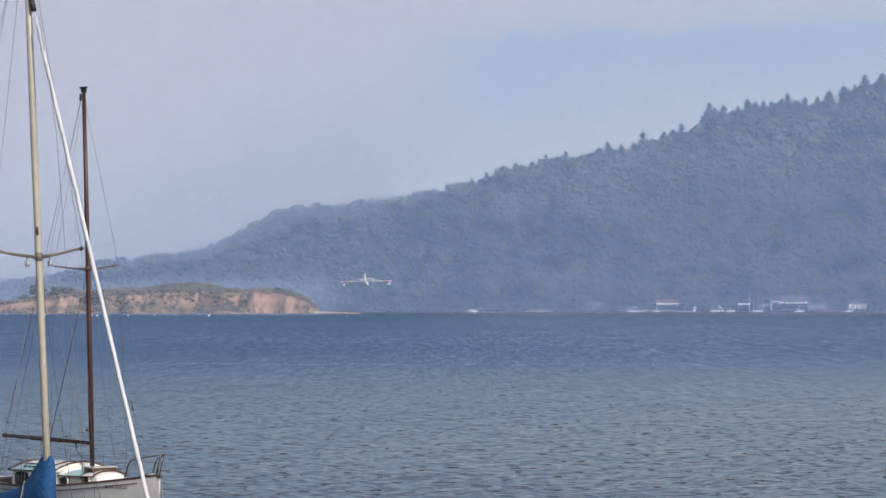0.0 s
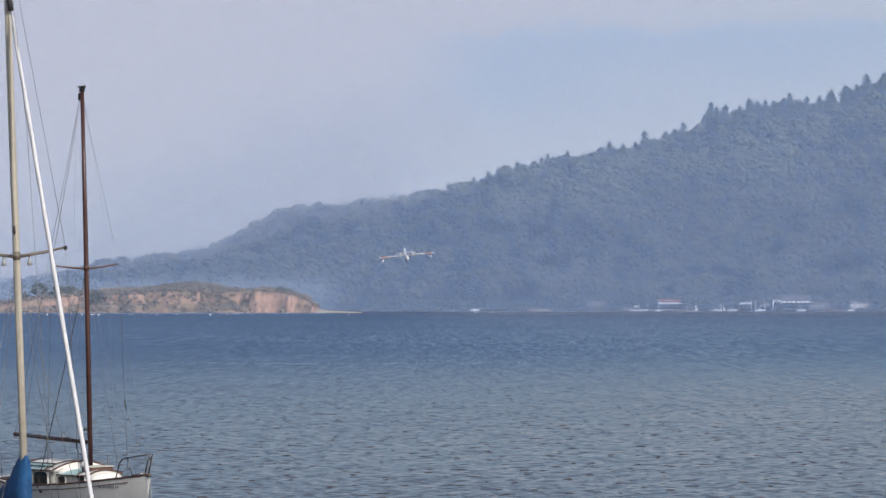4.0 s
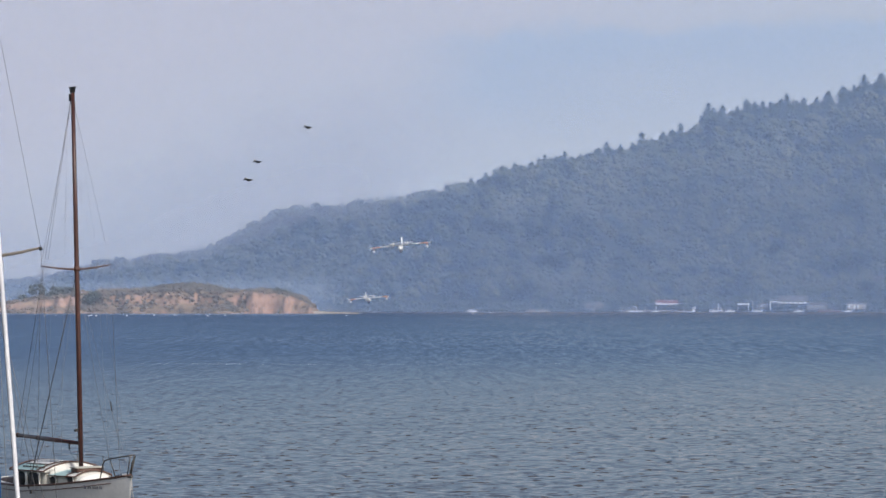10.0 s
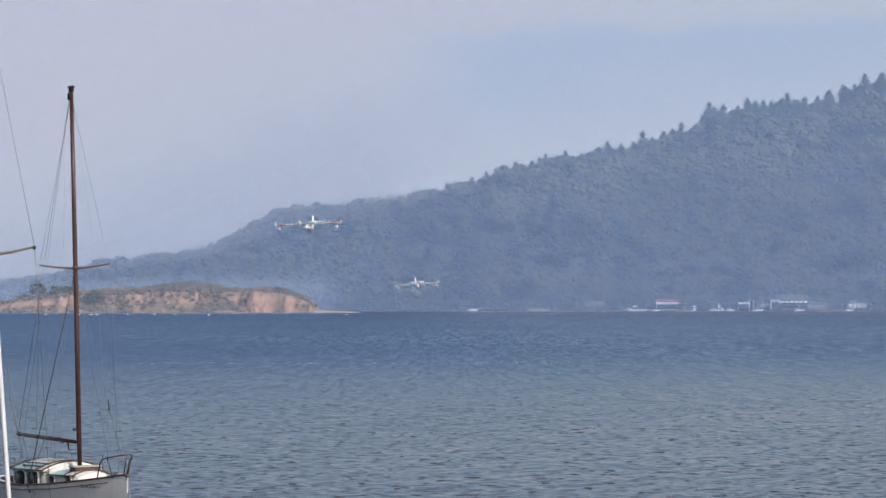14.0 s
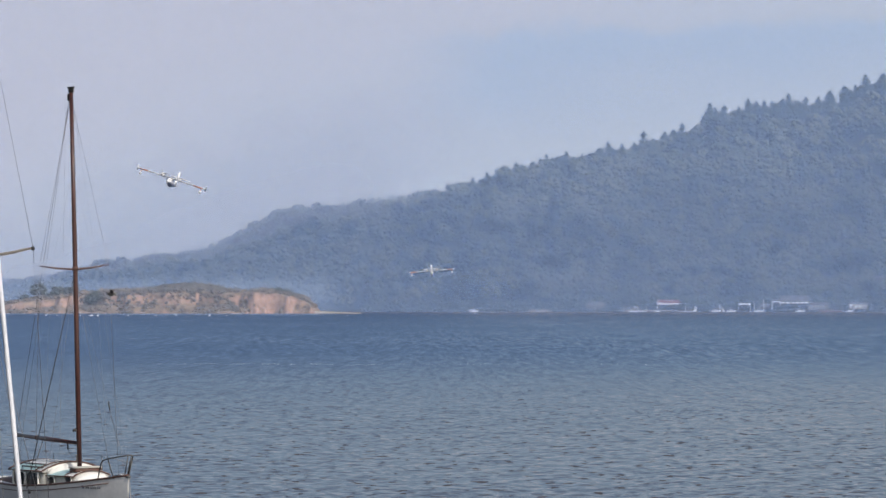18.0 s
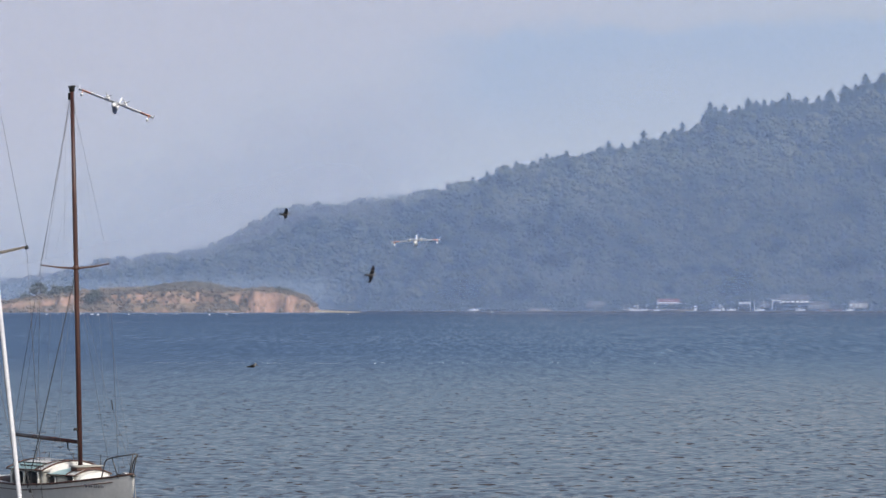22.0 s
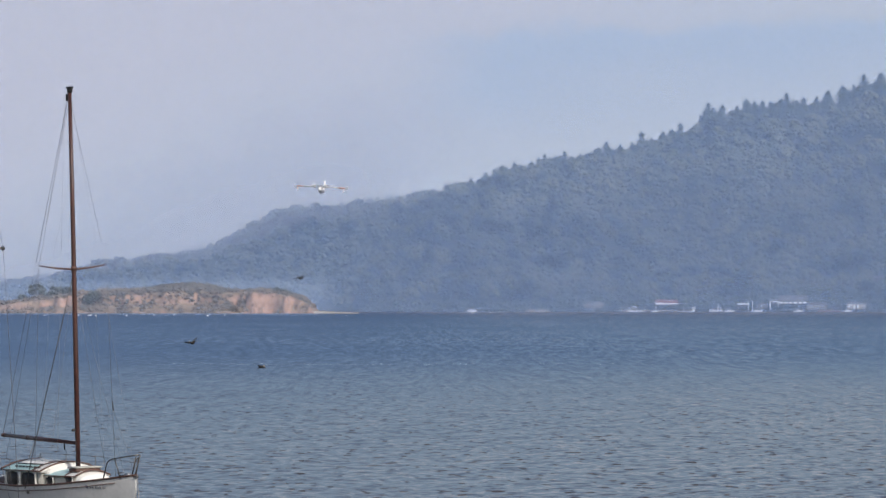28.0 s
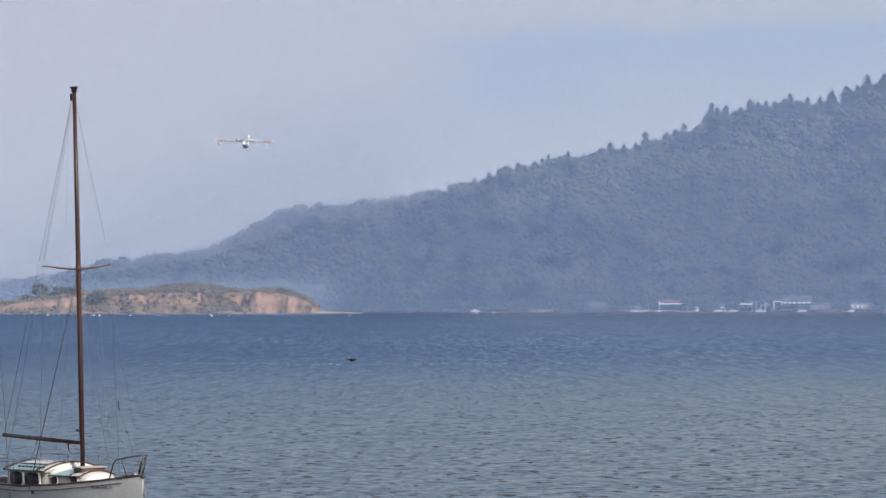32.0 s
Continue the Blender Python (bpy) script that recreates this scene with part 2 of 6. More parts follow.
    l.new(tilt.outputs[0], lean.inputs[1])
    l.new(slopes, sc.inputs[0])
    l.new(gain.outputs[0], sc.inputs["Scale"])
    geo = n.new("ShaderNodeNewGeometry")
    fleck, steep = waves(1.8, 0.8, 1.0, 2.5), n.new("ShaderNodeMapRange")
    steep.inputs[1].default_value, steep.inputs[2].default_value = 0.615, 0.66
    steep.inputs[3].default_value, steep.inputs[4].default_value = 0.0, -0.30
    l.new(fleck, steep.inputs[0])
    face = n.new("ShaderNodeCombineXYZ")
    l.new(steep.outputs[0], face.inputs[1])
    l.new(added(sc.outputs[0], face.outputs[0]), lean.inputs[0])
    l.new(added(added(geo.outputs["Normal"], lean.outputs[0]), None, "NORMALIZE"), p.inputs["Normal"])
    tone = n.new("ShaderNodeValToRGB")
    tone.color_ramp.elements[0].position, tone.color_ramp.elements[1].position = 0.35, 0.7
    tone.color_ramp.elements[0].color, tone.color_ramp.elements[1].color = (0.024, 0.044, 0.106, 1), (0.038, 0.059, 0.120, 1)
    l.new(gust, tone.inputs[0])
    # base colour runs from warm grey nearby to blue with distance
    sepw, distance_tint, mixw = n.new("ShaderNodeSeparateXYZ"), n.new("ShaderNodeMapRange"), n.new("ShaderNodeMix")
    distance_tint.interpolation_type = "SMOOTHSTEP"
    distance_tint.inputs[1].default_value, distance_tint.inputs[2].default_value = 120.0, 620.0
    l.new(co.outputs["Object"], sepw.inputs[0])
    l.new(sepw.outputs[1], distance_tint.inputs[0])
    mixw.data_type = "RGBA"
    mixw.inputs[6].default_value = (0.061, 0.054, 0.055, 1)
    l.new(distance_tint.outputs[0], mixw.inputs[0])
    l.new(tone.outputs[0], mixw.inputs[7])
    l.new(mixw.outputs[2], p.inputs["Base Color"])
    p.inputs["IOR"].default_value = 1.333
    p.inputs["Roughness"].default_value = 0.16
    return m


def mist_material(name, colour, density, line=None, soft=10.0, rough=0.0, scale=0.01, stretch=(1.0, 1.0, 1.0), fade=None, ebb=None, lid=None):
    """A thin lit sheet of mist. line: (rise per metre, height at x = 0) above which it thickens; fade: heights over which it thins out upwards; ebb: the same along x; lid: (rise per metre, height at x = 0, softness) above which it is gone."""
    m = bpy.data.materials.new(name)
    m.use_nodes = True
    n, l = m.node_tree.nodes, m.node_tree.links
    n.clear()
    out, mix = n.new("ShaderNodeOutputMaterial"), n.new("ShaderNodeMixShader")
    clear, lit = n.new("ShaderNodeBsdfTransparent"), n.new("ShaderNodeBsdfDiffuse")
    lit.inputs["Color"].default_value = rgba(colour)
    l.new(clear.outputs[0], mix.inputs[1])
    l.new(lit.outputs[0], mix.inputs[2])
    l.new(mix.outputs[0], out.inputs[0])
    co, mp, t = n.new("ShaderNodeTexCoord"), n.new("ShaderNodeMapping"), n.new("ShaderNodeTexNoise")
    mp.inputs["Scale"].default_value = stretch
    l.new(co.outputs["Object"], mp.inputs["Vector"])
    l.new(mp.outputs[0], t.inputs["Vector"])
    t.inputs["Scale"].default_value, t.inputs["Detail"].default_value = scale, 5.0
    sep = n.new("ShaderNodeSeparateXYZ")
    l.new(co.outputs["Object"], sep.inputs[0])

    def calc(op, a, b):
        k = n.new("ShaderNodeMath")
        k.operation = op
        for i, v in enumerate((a, b)):
            if isinstance(v, (int, float)):
                k.inputs[i].default_value = v
            else:
                l.new(v, k.inputs[i])
        return k.outputs[0]

    wob = calc("MULTIPLY", calc("SUBTRACT", t.outputs[0], 0.5), rough)
    if line:
        h = calc("SUBTRACT", sep.outputs[2], calc("ADD", calc("MULTIPLY", sep.outputs[0], line[0]), line[1]))
        r = n.new("ShaderNodeMapRange")
        r.interpolation_type = "SMOOTHSTEP"
        r.inputs[1].default_value, r.inputs[2].default_value = -soft, soft
        l.new(calc("ADD", h, wob), r.inputs[0])
        value = calc("MULTIPLY", r.outputs[0], density)
    else:
        value = calc("MULTIPLY", calc("ADD", 1.0, wob), density)
    if fade:
        r = n.new("ShaderNodeMapRange")
        r.interpolation_type = "SMOOTHSTEP"
        r.inputs[1].default_value, r.inputs[2].default_value = fade[0], fade[1]
        r.inputs[3].default_value, r.inputs[4].default_value = 1.0, 0.0
        l.new(calc("ADD", sep.outputs[2], wob) if line else sep.outputs[2], r.inputs[0])
        value = calc("MULTIPLY", value, r.outputs[0])
    if ebb:
        r = n.new("ShaderNodeMapRange")
        r.interpolation_type = "SMOOTHSTEP"
        r.inputs[1].default_value, r.inputs[2].default_value = ebb[0], ebb[1]
        r.inputs[3].default_value, r.inputs[4].default_value = 1.0, 0.0
        l.new(calc("ADD", sep.outputs[0], wob), r.inputs[0])
        value = calc("MULTIPLY", value, r.outputs[0])
    if lid:
        r = n.new("ShaderNodeMapRange")
        r.interpolation_type = "SMOOTHSTEP"
        r.inputs[1].default_value, r.inputs[2].default_value = -lid[2], lid[2]
        r.inputs[3].default_value, r.inputs[4].default_value = 1.0, 0.0
        over = calc("SUBTRACT", sep.outputs[2], calc("ADD", calc("MULTIPLY", sep.outputs[0], lid[0]), lid[1]))
        l.new(calc("ADD", over, wob) if line else over, r.inputs[0])
        value = calc("MULTIPLY", value, r.outputs[0])
    l.new(value, mix.inputs[0])
    return m


CLIFF, WATER = cliff_material(), water_material()


# ---- building helpers ----
def group(name, label="", category="", grp="", m=None):
    ob = new(name)
    if m is not None:
        ob.matrix_basis = m
    return tagged(ob, label, category, grp)


def finish(bm, name, material, smooth=True):
    me = bpy.data.meshes.new(name)
    bmesh.ops.recalc_face_normals(bm, faces=bm.faces)
    if smooth:
        for f in bm.faces:
            f.smooth = True
    bm.to_mesh(me)
    bm.free()
    me.materials.append(material)
    return me


def part(name, bm, material, parent, label="", smooth=True):
    ob = new(name, finish(bm, name, material, smooth))
    ob.parent = parent
    return tagged(ob, label)


def solid(name, bm, material, label="", category="", grp="", kind="", smooth=True):
    return tagged(new(name, finish(bm, name, material, smooth)), label, category, grp, kind)


def frame_of(d):
    d = Vector(d).normalized()
    u = d.cross(Vector((0, 0, 1)) if abs(d.z) < 0.95 else Vector((1, 0, 0))).normalized()
    return u, d.cross(u)


def ring(bm, pts):
    return [bm.verts.new(p) for p in pts]


def skin(bm, rings, close=True, caps=True):
    for a, b in zip(rings, rings[1:]):
        k = len(a)
        for i in range(k if close else k - 1):
            j = (i + 1) % k
            bm.faces.new((a[i], a[j], b[j], b[i]))
    if caps:
        bm.faces.new(rings[0])
        bm.faces.new(list(reversed(rings[-1])))


def tube(bm, pts, radii, n=8):
    """A round bar through pts."""
    if isinstance(radii, (int, float)):
        radii = [radii] * len(pts)
    pts = [Vector(p) for p in pts]
    rings = []
    for i, (p, r) in enumerate(zip(pts, radii)):
        d = pts[min(i + 1, len(pts) - 1)] - pts[max(i - 1, 0)]
        u, v = frame_of(d)
        rings.append(ring(bm, [p + (u * math.cos(q) + v * math.sin(q)) * r for q in (2 * math.pi * k / n for k in range(n))]))
    skin(bm, rings)
    return bm


def bar(pts, radii, n=8):
    return tube(bmesh.new(), pts, radii, n)


def block(bm, lo, hi, bevel=0.0):
    x0, y0, z0 = lo
    x1, y1, z1 = hi
    b = min(bevel, (x1 - x0) * 0.45, (y1 - y0) * 0.45)
    base = [(x0 + b, y0), (x1 - b, y0), (x1, y0 + b), (x1, y1 - b), (x1 - b, y1), (x0 + b, y1), (x0, y1 - b), (x0, y0 + b)] if b else [(x0, y0), (x1, y0), (x1, y1), (x0, y1)]
    if b:
        c = min(b, (z1 - z0) * 0.4)
        mx, my = (x0 + x1) / 2, (y0 + y1) / 2
        kx, ky = 1 - 2 * b / (x1 - x0), 1 - 2 * b / (y1 - y0)
        inner = [(mx + (x - mx) * kx, my + (y - my) * ky) for x, y in base]
        skin(bm, [ring(bm, [(x, y, z0) for x, y in base]), ring(bm, [(x, y, z1 - c) for x, y in base]), ring(bm, [(x, y, z1) for x, y in inner])])
    else:
        skin(bm, [ring(bm, [(x, y, z0) for x, y in base]), ring(bm, [(x, y, z1) for x, y in base])])
    return bm


def boxed(lo, hi, bevel=0.0):
    return block(bmesh.new(), lo, hi, bevel)


def vnoise(x, y, seed=0):
    """Smooth value noise, 0 to 1."""
    x, y = np.asarray(x, float), np.asarray(y, float)
    xi, yi = np.floor(x).astype(np.int64), np.floor(y).astype(np.int64)
    fx, fy = x - xi, y - yi
    fx, fy = fx * fx * (3 - 2 * fx), fy * fy * (3 - 2 * fy)

    def h(i, j):
        k = (i * 374761393 + j * 668265263 + seed * 1274126177) & 0x7FFFFFFF
        k = ((k ^ (k >> 13)) * 1103515245 + 12345) & 0x7FFFFFFF
        return ((k ^ (k >> 16)) & 0xFFFF) / 65535.0

    a = h(xi, yi) * (1 - fx) + h(xi + 1, yi) * fx
    b = h(xi, yi + 1) * (1 - fx) + h(xi + 1, yi + 1) * fx
    return a * (1 - fy) + b * fy


def fbm(x, y, seed=0, octaves=4):
    total, amp, norm = 0.0, 1.0, 0.0
    for o in range(octaves):
        total, norm = total + amp * vnoise(x * 2 ** o, y * 2 ** o, seed + o), norm + amp
        amp *= 0.5
    return total / norm


def raw_mesh(name, verts, faces, material, smooth=True):
    """A mesh from arrays of vertices and of equally long faces."""
    me = bpy.data.meshes.new(name)
    verts, faces = np.asarray(verts, np.float32), np.asarray(faces, np.int32)
    k = faces.shape[1]
    me.vertices.add(len(verts))
    me.vertices.foreach_set("co", verts.ravel())
    me.loops.add(faces.size)
    me.loops.foreach_set("vertex_index", faces.ravel())
    me.polygons.add(len(faces))
    me.polygons.foreach_set("loop_start", np.arange(0, faces.size, k, dtype=np.int32))
    me.polygons.foreach_set("use_smooth", np.full(len(faces), smooth))
    me.update(calc_edges=True)
    me.validate()
    me.materials.append(material)
    return me


def grid_faces(rows, cols):
    i = np.arange(rows - 1)[:, None] * cols + np.arange(cols - 1)[None, :]
    i = i.ravel()
    return np.stack([i, i + 1, i + cols + 1, i + cols], 1)


# ---- water ----
def build_water():
    ys, y = [-5000.0, -1500.0, -300.0, 0.0, 50.0, 90.0], 112.0
    while y < 1100:
        ys.append(y)
        y += max(0.15, y * (0.00125 if y < 480 else 0.003))
    while y < 5200:
        ys.append(y)
        y *= 1.025
    ys = np.array(ys + [5200.0])
    us = np.concatenate([[-60, -8, -1, -0.25, -0.14], np.linspace(-0.112, 0.112, 330), [0.14, 0.25, 1, 8, 60]])
    Y = np.repeat(ys[:, None], len(us), 1)
    X = us[None, :] * np.maximum(np.abs(Y), 90)
    rng = np.random.default_rng(5)
    Z = np.zeros_like(X)
    for k in range(60):
        wl = 0.40 * (1.5 / 0.40) ** rng.random()
        th = rng.normal(0, 1.05) + 0.3
        kx, ky = 2 * math.pi / wl * math.sin(th), 2 * math.pi / wl * math.cos(th)
        amp = 0.0019 * wl ** 0.85
        fade = np.clip((wl * 330 - Y) / (wl * 120), 0, 1)
        Z += amp * fade * np.sin(kx * X + ky * Y + rng.random() * 6.283)
    gust = 0.55 + 0.9 * fbm(X / 26.0, Y / 60.0, 3, 3)
    Z = Z * gust
    Z += 9.0 * Z * np.abs(Z)  # peaked crests, flat troughs
    edge = np.clip((0.135 - np.abs(us)) / 0.02, 0, 1)[None, :] * np.clip((Y - 100) / 15, 0, 1)
    V = np.stack([X, Y, Z * edge], -1).reshape(-1, 3)
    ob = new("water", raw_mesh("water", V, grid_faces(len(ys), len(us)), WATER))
    return tagged(ob, "wind-ruffled grey-blue bay water with small waves", "water", kind="structure")


water = build_water()


# ---- far hillside ----
SHORE_Y, CREST_Y = 4066.0, 4840.0
CREST_X = [-788, -446, -361, -333, -287, -259, -219, -202, -173, -139, -105, -82, -48, -14, 20, 55, 72, 100, 123, 157, 180, 203, 237, 260, 271, 294, 311, 345, 374, 391, 408, 425, 446, 579]
CREST_Z = [17.2, 25.7, 33.1, 44.0, 50.0, 53.0, 62.5, 72.5, 85.0, 94.0, 99.5, 104.9, 112.2, 117.4, 126.5, 137.9, 143.6, 149.8, 153.3, 160.7, 162.4, 169.8, 180.0, 190.3, 201.1, 201.7, 206.8, 211.9, 210.2, 217.0, 219.9, 230.1, 235.3, 256.3]


def crest(x):
    return np.interp(x * CREST_Y / 4840.0, CREST_X, CREST_Z)


def hill_z(x, y):
    x, y = np.asarray(x, float), np.asarray(y, float)
    shore = SHORE_Y + 14 * (vnoise(x / 60, x * 0, 9) - 0.5) + 22 * (vnoise(x / 170, x * 0, 4) - 0.5)
    s = (y - shore) / (CREST_Y - shore)
    up = np.clip(s, 0, 1)
    shape = 0.28 * up + 0.72 * up ** 1.25
    z = (crest(x) - 11.0) * shape
    fold = (fbm(x / 210 + 0.25 * s, y / 900, 21, 3) - 0.5) * 120 + (fbm(x / 70, y / 200, 31, 3) - 0.5) * 30
    z = z + fold * np.sin(math.pi * np.clip(s, 0, 1)) * np.clip(crest(x) / 120, 0.1, 1)
    z = z + 2.2 * np.clip(s * 40, 0, 1) - 1.5 * np.clip(-s * 30, 0, 1)
    return np.where(s > 1, z - (s - 1) * 260, z)


def build_hill():
    xs, ys = np.arange(-700, 701, 7.0), np.arange(4030, 4920, 7.0)
    X, Y = np.meshgrid(xs, ys)
    V = np.stack([X, Y, hill_z(X, Y)], -1).reshape(-1, 3)
    ob = new("hillside", raw_mesh("hillside", V, grid_faces(len(ys), len(xs)), HILL_EARTH))
    return tagged(ob, "steep hillside of dark soil under dense woodland", "hillside", kind="structure")


build_hill()


def ico():
    bm = bmesh.new()
    bmesh.ops.create_icosphere(bm, subdivisions=1, radius=1.0)
    v = np.array([p.co for p in bm.verts])
    f = np.array([[p.index for p in q.verts] for q in bm.faces])
    bm.free()
    return v, f


ICO_V, ICO_F = ico()


def clump_cloud(centres, sizes, seed, jag=0.35, flat=0.8):
    """Irregular leaf clumps joined in one array mesh."""
    rng = np.random.default_rng(seed)
    c, s = np.asarray(centres, float), np.asarray(sizes, float)
    n, k = len(c), len(ICO_V)
    v = ICO_V[None] * (1 + jag * rng.uniform(-1, 1, (n, k, 1)))
    a = rng.uniform(0, 6.283, n)
    ca, sa_ = np.cos(a)[:, None], np.sin(a)[:, None]
    v = np.stack([v[..., 0] * ca - v[..., 1] * sa_, v[..., 0] * sa_ + v[..., 1] * ca, v[..., 2] * flat], -1)
    v = v * s[:, None, None] + c[:, None, :]
    f = ICO_F[None] + (np.arange(n) * k)[:, None, None]
    return v.reshape(-1, 3), f.reshape(-1, 3)


def tree_clumps(rng, x, y, z, h, r, count):
    """Centres and sizes of the clumps over one domed crown."""
    a, zz = rng.uniform(0, 6.283, count), 0.30 + 0.66 * rng.random(count) ** 0.8
    dome = np.sqrt(np.clip(1 - ((zz - 0.42) / 0.60) ** 2, 0.02, 1))
    reach = r * dome * rng.uniform(0.55, 0.95, count)
    c = np.stack([x + reach * np.cos(a), y + reach * np.sin(a), z + h * zz], 1)
    return c, r * rng.uniform(0.24, 0.42, count)


# where hillside houses stand: x, y, half width
CLEARED = ((311.8, 4220, 11), (296.8, 4198, 6), (350.7, 4222, 9), (379.6, 4196, 8), (-79, 4106, 8))


def build_forest():
    """The woodland on the slope, too many trees to count: oaks and bays with darker firs among them."""
    rng = np.random.default_rng(11)
    kinds = {"oak": ([], []), "bay": ([], []), "fir": ([], [])}
    row = 0
    for y in np.arange(4070, 4858, 21.0):
        row += 1
        for x in np.arange(-560, 570, 11.5):
            px, py = x + 5.2 * (row % 2) + rng.uniform(-4.5, 4.5), y + rng.uniform(-8, 8)
            if abs(px) > 0.098 * py + 20:
                continue
            stand, patch = fbm(px / 46, py / 80, 77, 3), fbm(px / 120, py / 170, 78, 2)
            if rng.random() < 0.07 or (stand < 0.30 and rng.random() < 0.5):
                continue
            z = float(hill_z(px, py))
            if z < 0.9 or py < 4092 and 96 < px < 380 or any(abs(px - hx) < hw and hy - 22 < py < hy + 6 for hx, hy, hw in CLEARED):
                continue
            pick = 0.65 * stand + 0.35 * patch + rng.uniform(-0.22, 0.22)
            kind = "fir" if pick < 0.38 else "oak" if pick > 0.52 else "bay"
            big = rng.uniform(0.72, 1.28) * (1.12 if kind == "fir" else 1.0)
            if py > CREST_Y - 45:
                big *= 0.66
            h, r = 14.5 * big, 7.0 * big * (0.78 if kind == "fir" else 1.0)
            c, s = tree_clumps(rng, px, py, z, h, r, 26)
            kinds[kind][0].append(c)
            kinds[kind][1].append(s)
    # low brush down to the tide line
    cs, ss = kinds["bay"]
    x = -70.0
    while x < 385:
        for k in range(6):
            yy = (4085 if 96 < x < 380 else 4069) + rng.uniform(-4, 10)
            cs.append(np.array([[x + rng.uniform(-1, 1), yy, max(float(hill_z(x, yy)), 0.2) + rng.uniform(0.4, 7.5 if k > 1 else 2.5)]]))
            ss.append(np.array([rng.uniform(1.2, 2.6)]))
        x += 1.5
    cs, ss = kinds["fir"]
    for x in np.arange(-70, 470, 0.8):
        yy = 4056 + rng.uniform(-2, 22)
        z = float(hill_z(x, yy))
        if z > 0.1:
            cs.append(np.array([[x, yy, z + rng.uniform(0.0, 0.8)]]))
            ss.append(np.array([rng.uniform(0.7, 1.5)]))
    for kind, m, label in (("oak", LEAF_OLIVE, "dusty olive oaks over a hazy hillside"), ("bay", LEAF, "dense dark evergreen woodland covering a hazy hillside"), ("fir", LEAF_DEEP, "dark firs standing in folds of a hazy hillside")):
        v, f = clump_cloud(np.concatenate(kinds[kind][0]), np.concatenate(kinds[kind][1]), 12)
        tagged(new("woodland", raw_mesh("woodland", v, f, m, True)), label, "woodland", kind="stuff")


build_forest()


# ---- island ----
ISLE_X = [-420, -260, -250, -239, -226, -213, -196, -182, -170, -161, -150, -142, -133, -126, -116, -104, -92, -85, -79, -75, -72, -66, -48]
ISLE_Z = [4.0, 5.8, 6.4, 8.4, 10.2, 11.8, 13.6, 13.9, 14.4, 15.2, 15.8, 16.0, 15.5, 14.4, 13.4, 13.8, 13.0, 11.0, 8.8, 5.6, 1.6, 0.9, 0.0]
ISLE_Y = 2716.0
ISLE_K = 1.187  # the plan below is scaled away from the eye, fitting its waterline to the view


def set_out(v):
    """Scales the island's drawing out from the camera's eye, to fit its view."""
    return np.asarray(v, float) * ISLE_K + np.array([0.0, 0.0, 5.5 * (1 - ISLE_K)])



def isle_top(x):
    return np.interp(x, ISLE_X, ISLE_Z)


def isle_z(x, y):
    x, y = np.asarray(x, float), np.asarray(y, float)
    bluff = np.clip((x + 112 + 8 * fbm(x / 5, y / 7, 131, 2)) / 8, 0, 1)
    west = np.clip((-203 - x) / 8, 0, 1)
    # the foot of the cliff, cut by gullies; sharp buttresses on the bare bluff
    gully = 14 * (fbm(x / 9, x * 0 + 3, 41, 4) - 0.5) + 16 * (fbm(x / 38, x * 0, 51, 2) - 0.5)
    spur = np.abs(2 * vnoise(x / 6.5 + 0.12 * (y - ISLE_Y) / 6, x * 0 + 4, 121) - 1)
    gully = gully * (1 - 0.5 * bluff) + bluff * (13 * spur - 5) + 9 * (fbm(x / 4, y / 6, 61, 3) - 0.5)
    d = y - (ISLE_Y + gully)
    steep = 20 + 30 * np.clip(1.5 * fbm(x / 26, x * 0 + 8, 71, 2) - 0.3, 0, 1)
    steep = (steep * (1 - west) + 16 * west) * (1 - bluff) + 5.5 * bluff
    up = np.clip(d / steep, 0, 1)
    # a gentle scrubby apron with a steeper scarp near the top, all scarp on the bluff
    apron = 0.10 * np.clip(up * 6, 0, 1) + 0.50 * up + 0.40 * np.clip((up - 0.62) / 0.16, 0, 1)
    sheer = 0.12 * np.clip(up * 6, 0, 1) + 0.88 * up ** 1.15
    top = isle_top(x) * (0.93 + 0.07 * np.clip((d - steep) / 30, 0, 1)) + 1.6 * (fbm(x / 9, y / 9, 81, 3) - 0.5)
    z = np.clip(top, 0, None) * (apron * (1 - bluff) + sheer * bluff) + 1.7 * (fbm(x / 4, y / 4, 91, 3) - 0.5) * up
    back = np.clip((ISLE_Y + 170 - y) / 60, 0, 1)
    return np.where(d < 0, np.maximum(-1.5, d * 0.12), z * back - (1 - back) * 1.5)


def build_island():
    xs, ys = np.arange(-420, -40, 1.5), np.concatenate([np.arange(2700, 2768, 1.2), np.arange(2768, 2910, 9.0)])
    X, Y = np.meshgrid(xs, ys)
    V = np.stack([X, Y, isle_z(X, Y)], -1).reshape(-1, 3)
    ob = new("island", raw_mesh("island", set_out(V), grid_faces(len(ys), len(xs)), CLIFF))
    tagged(ob, "low sandy island with crumbling orange cliffs and scrub", "island", kind="structure")


build_island()


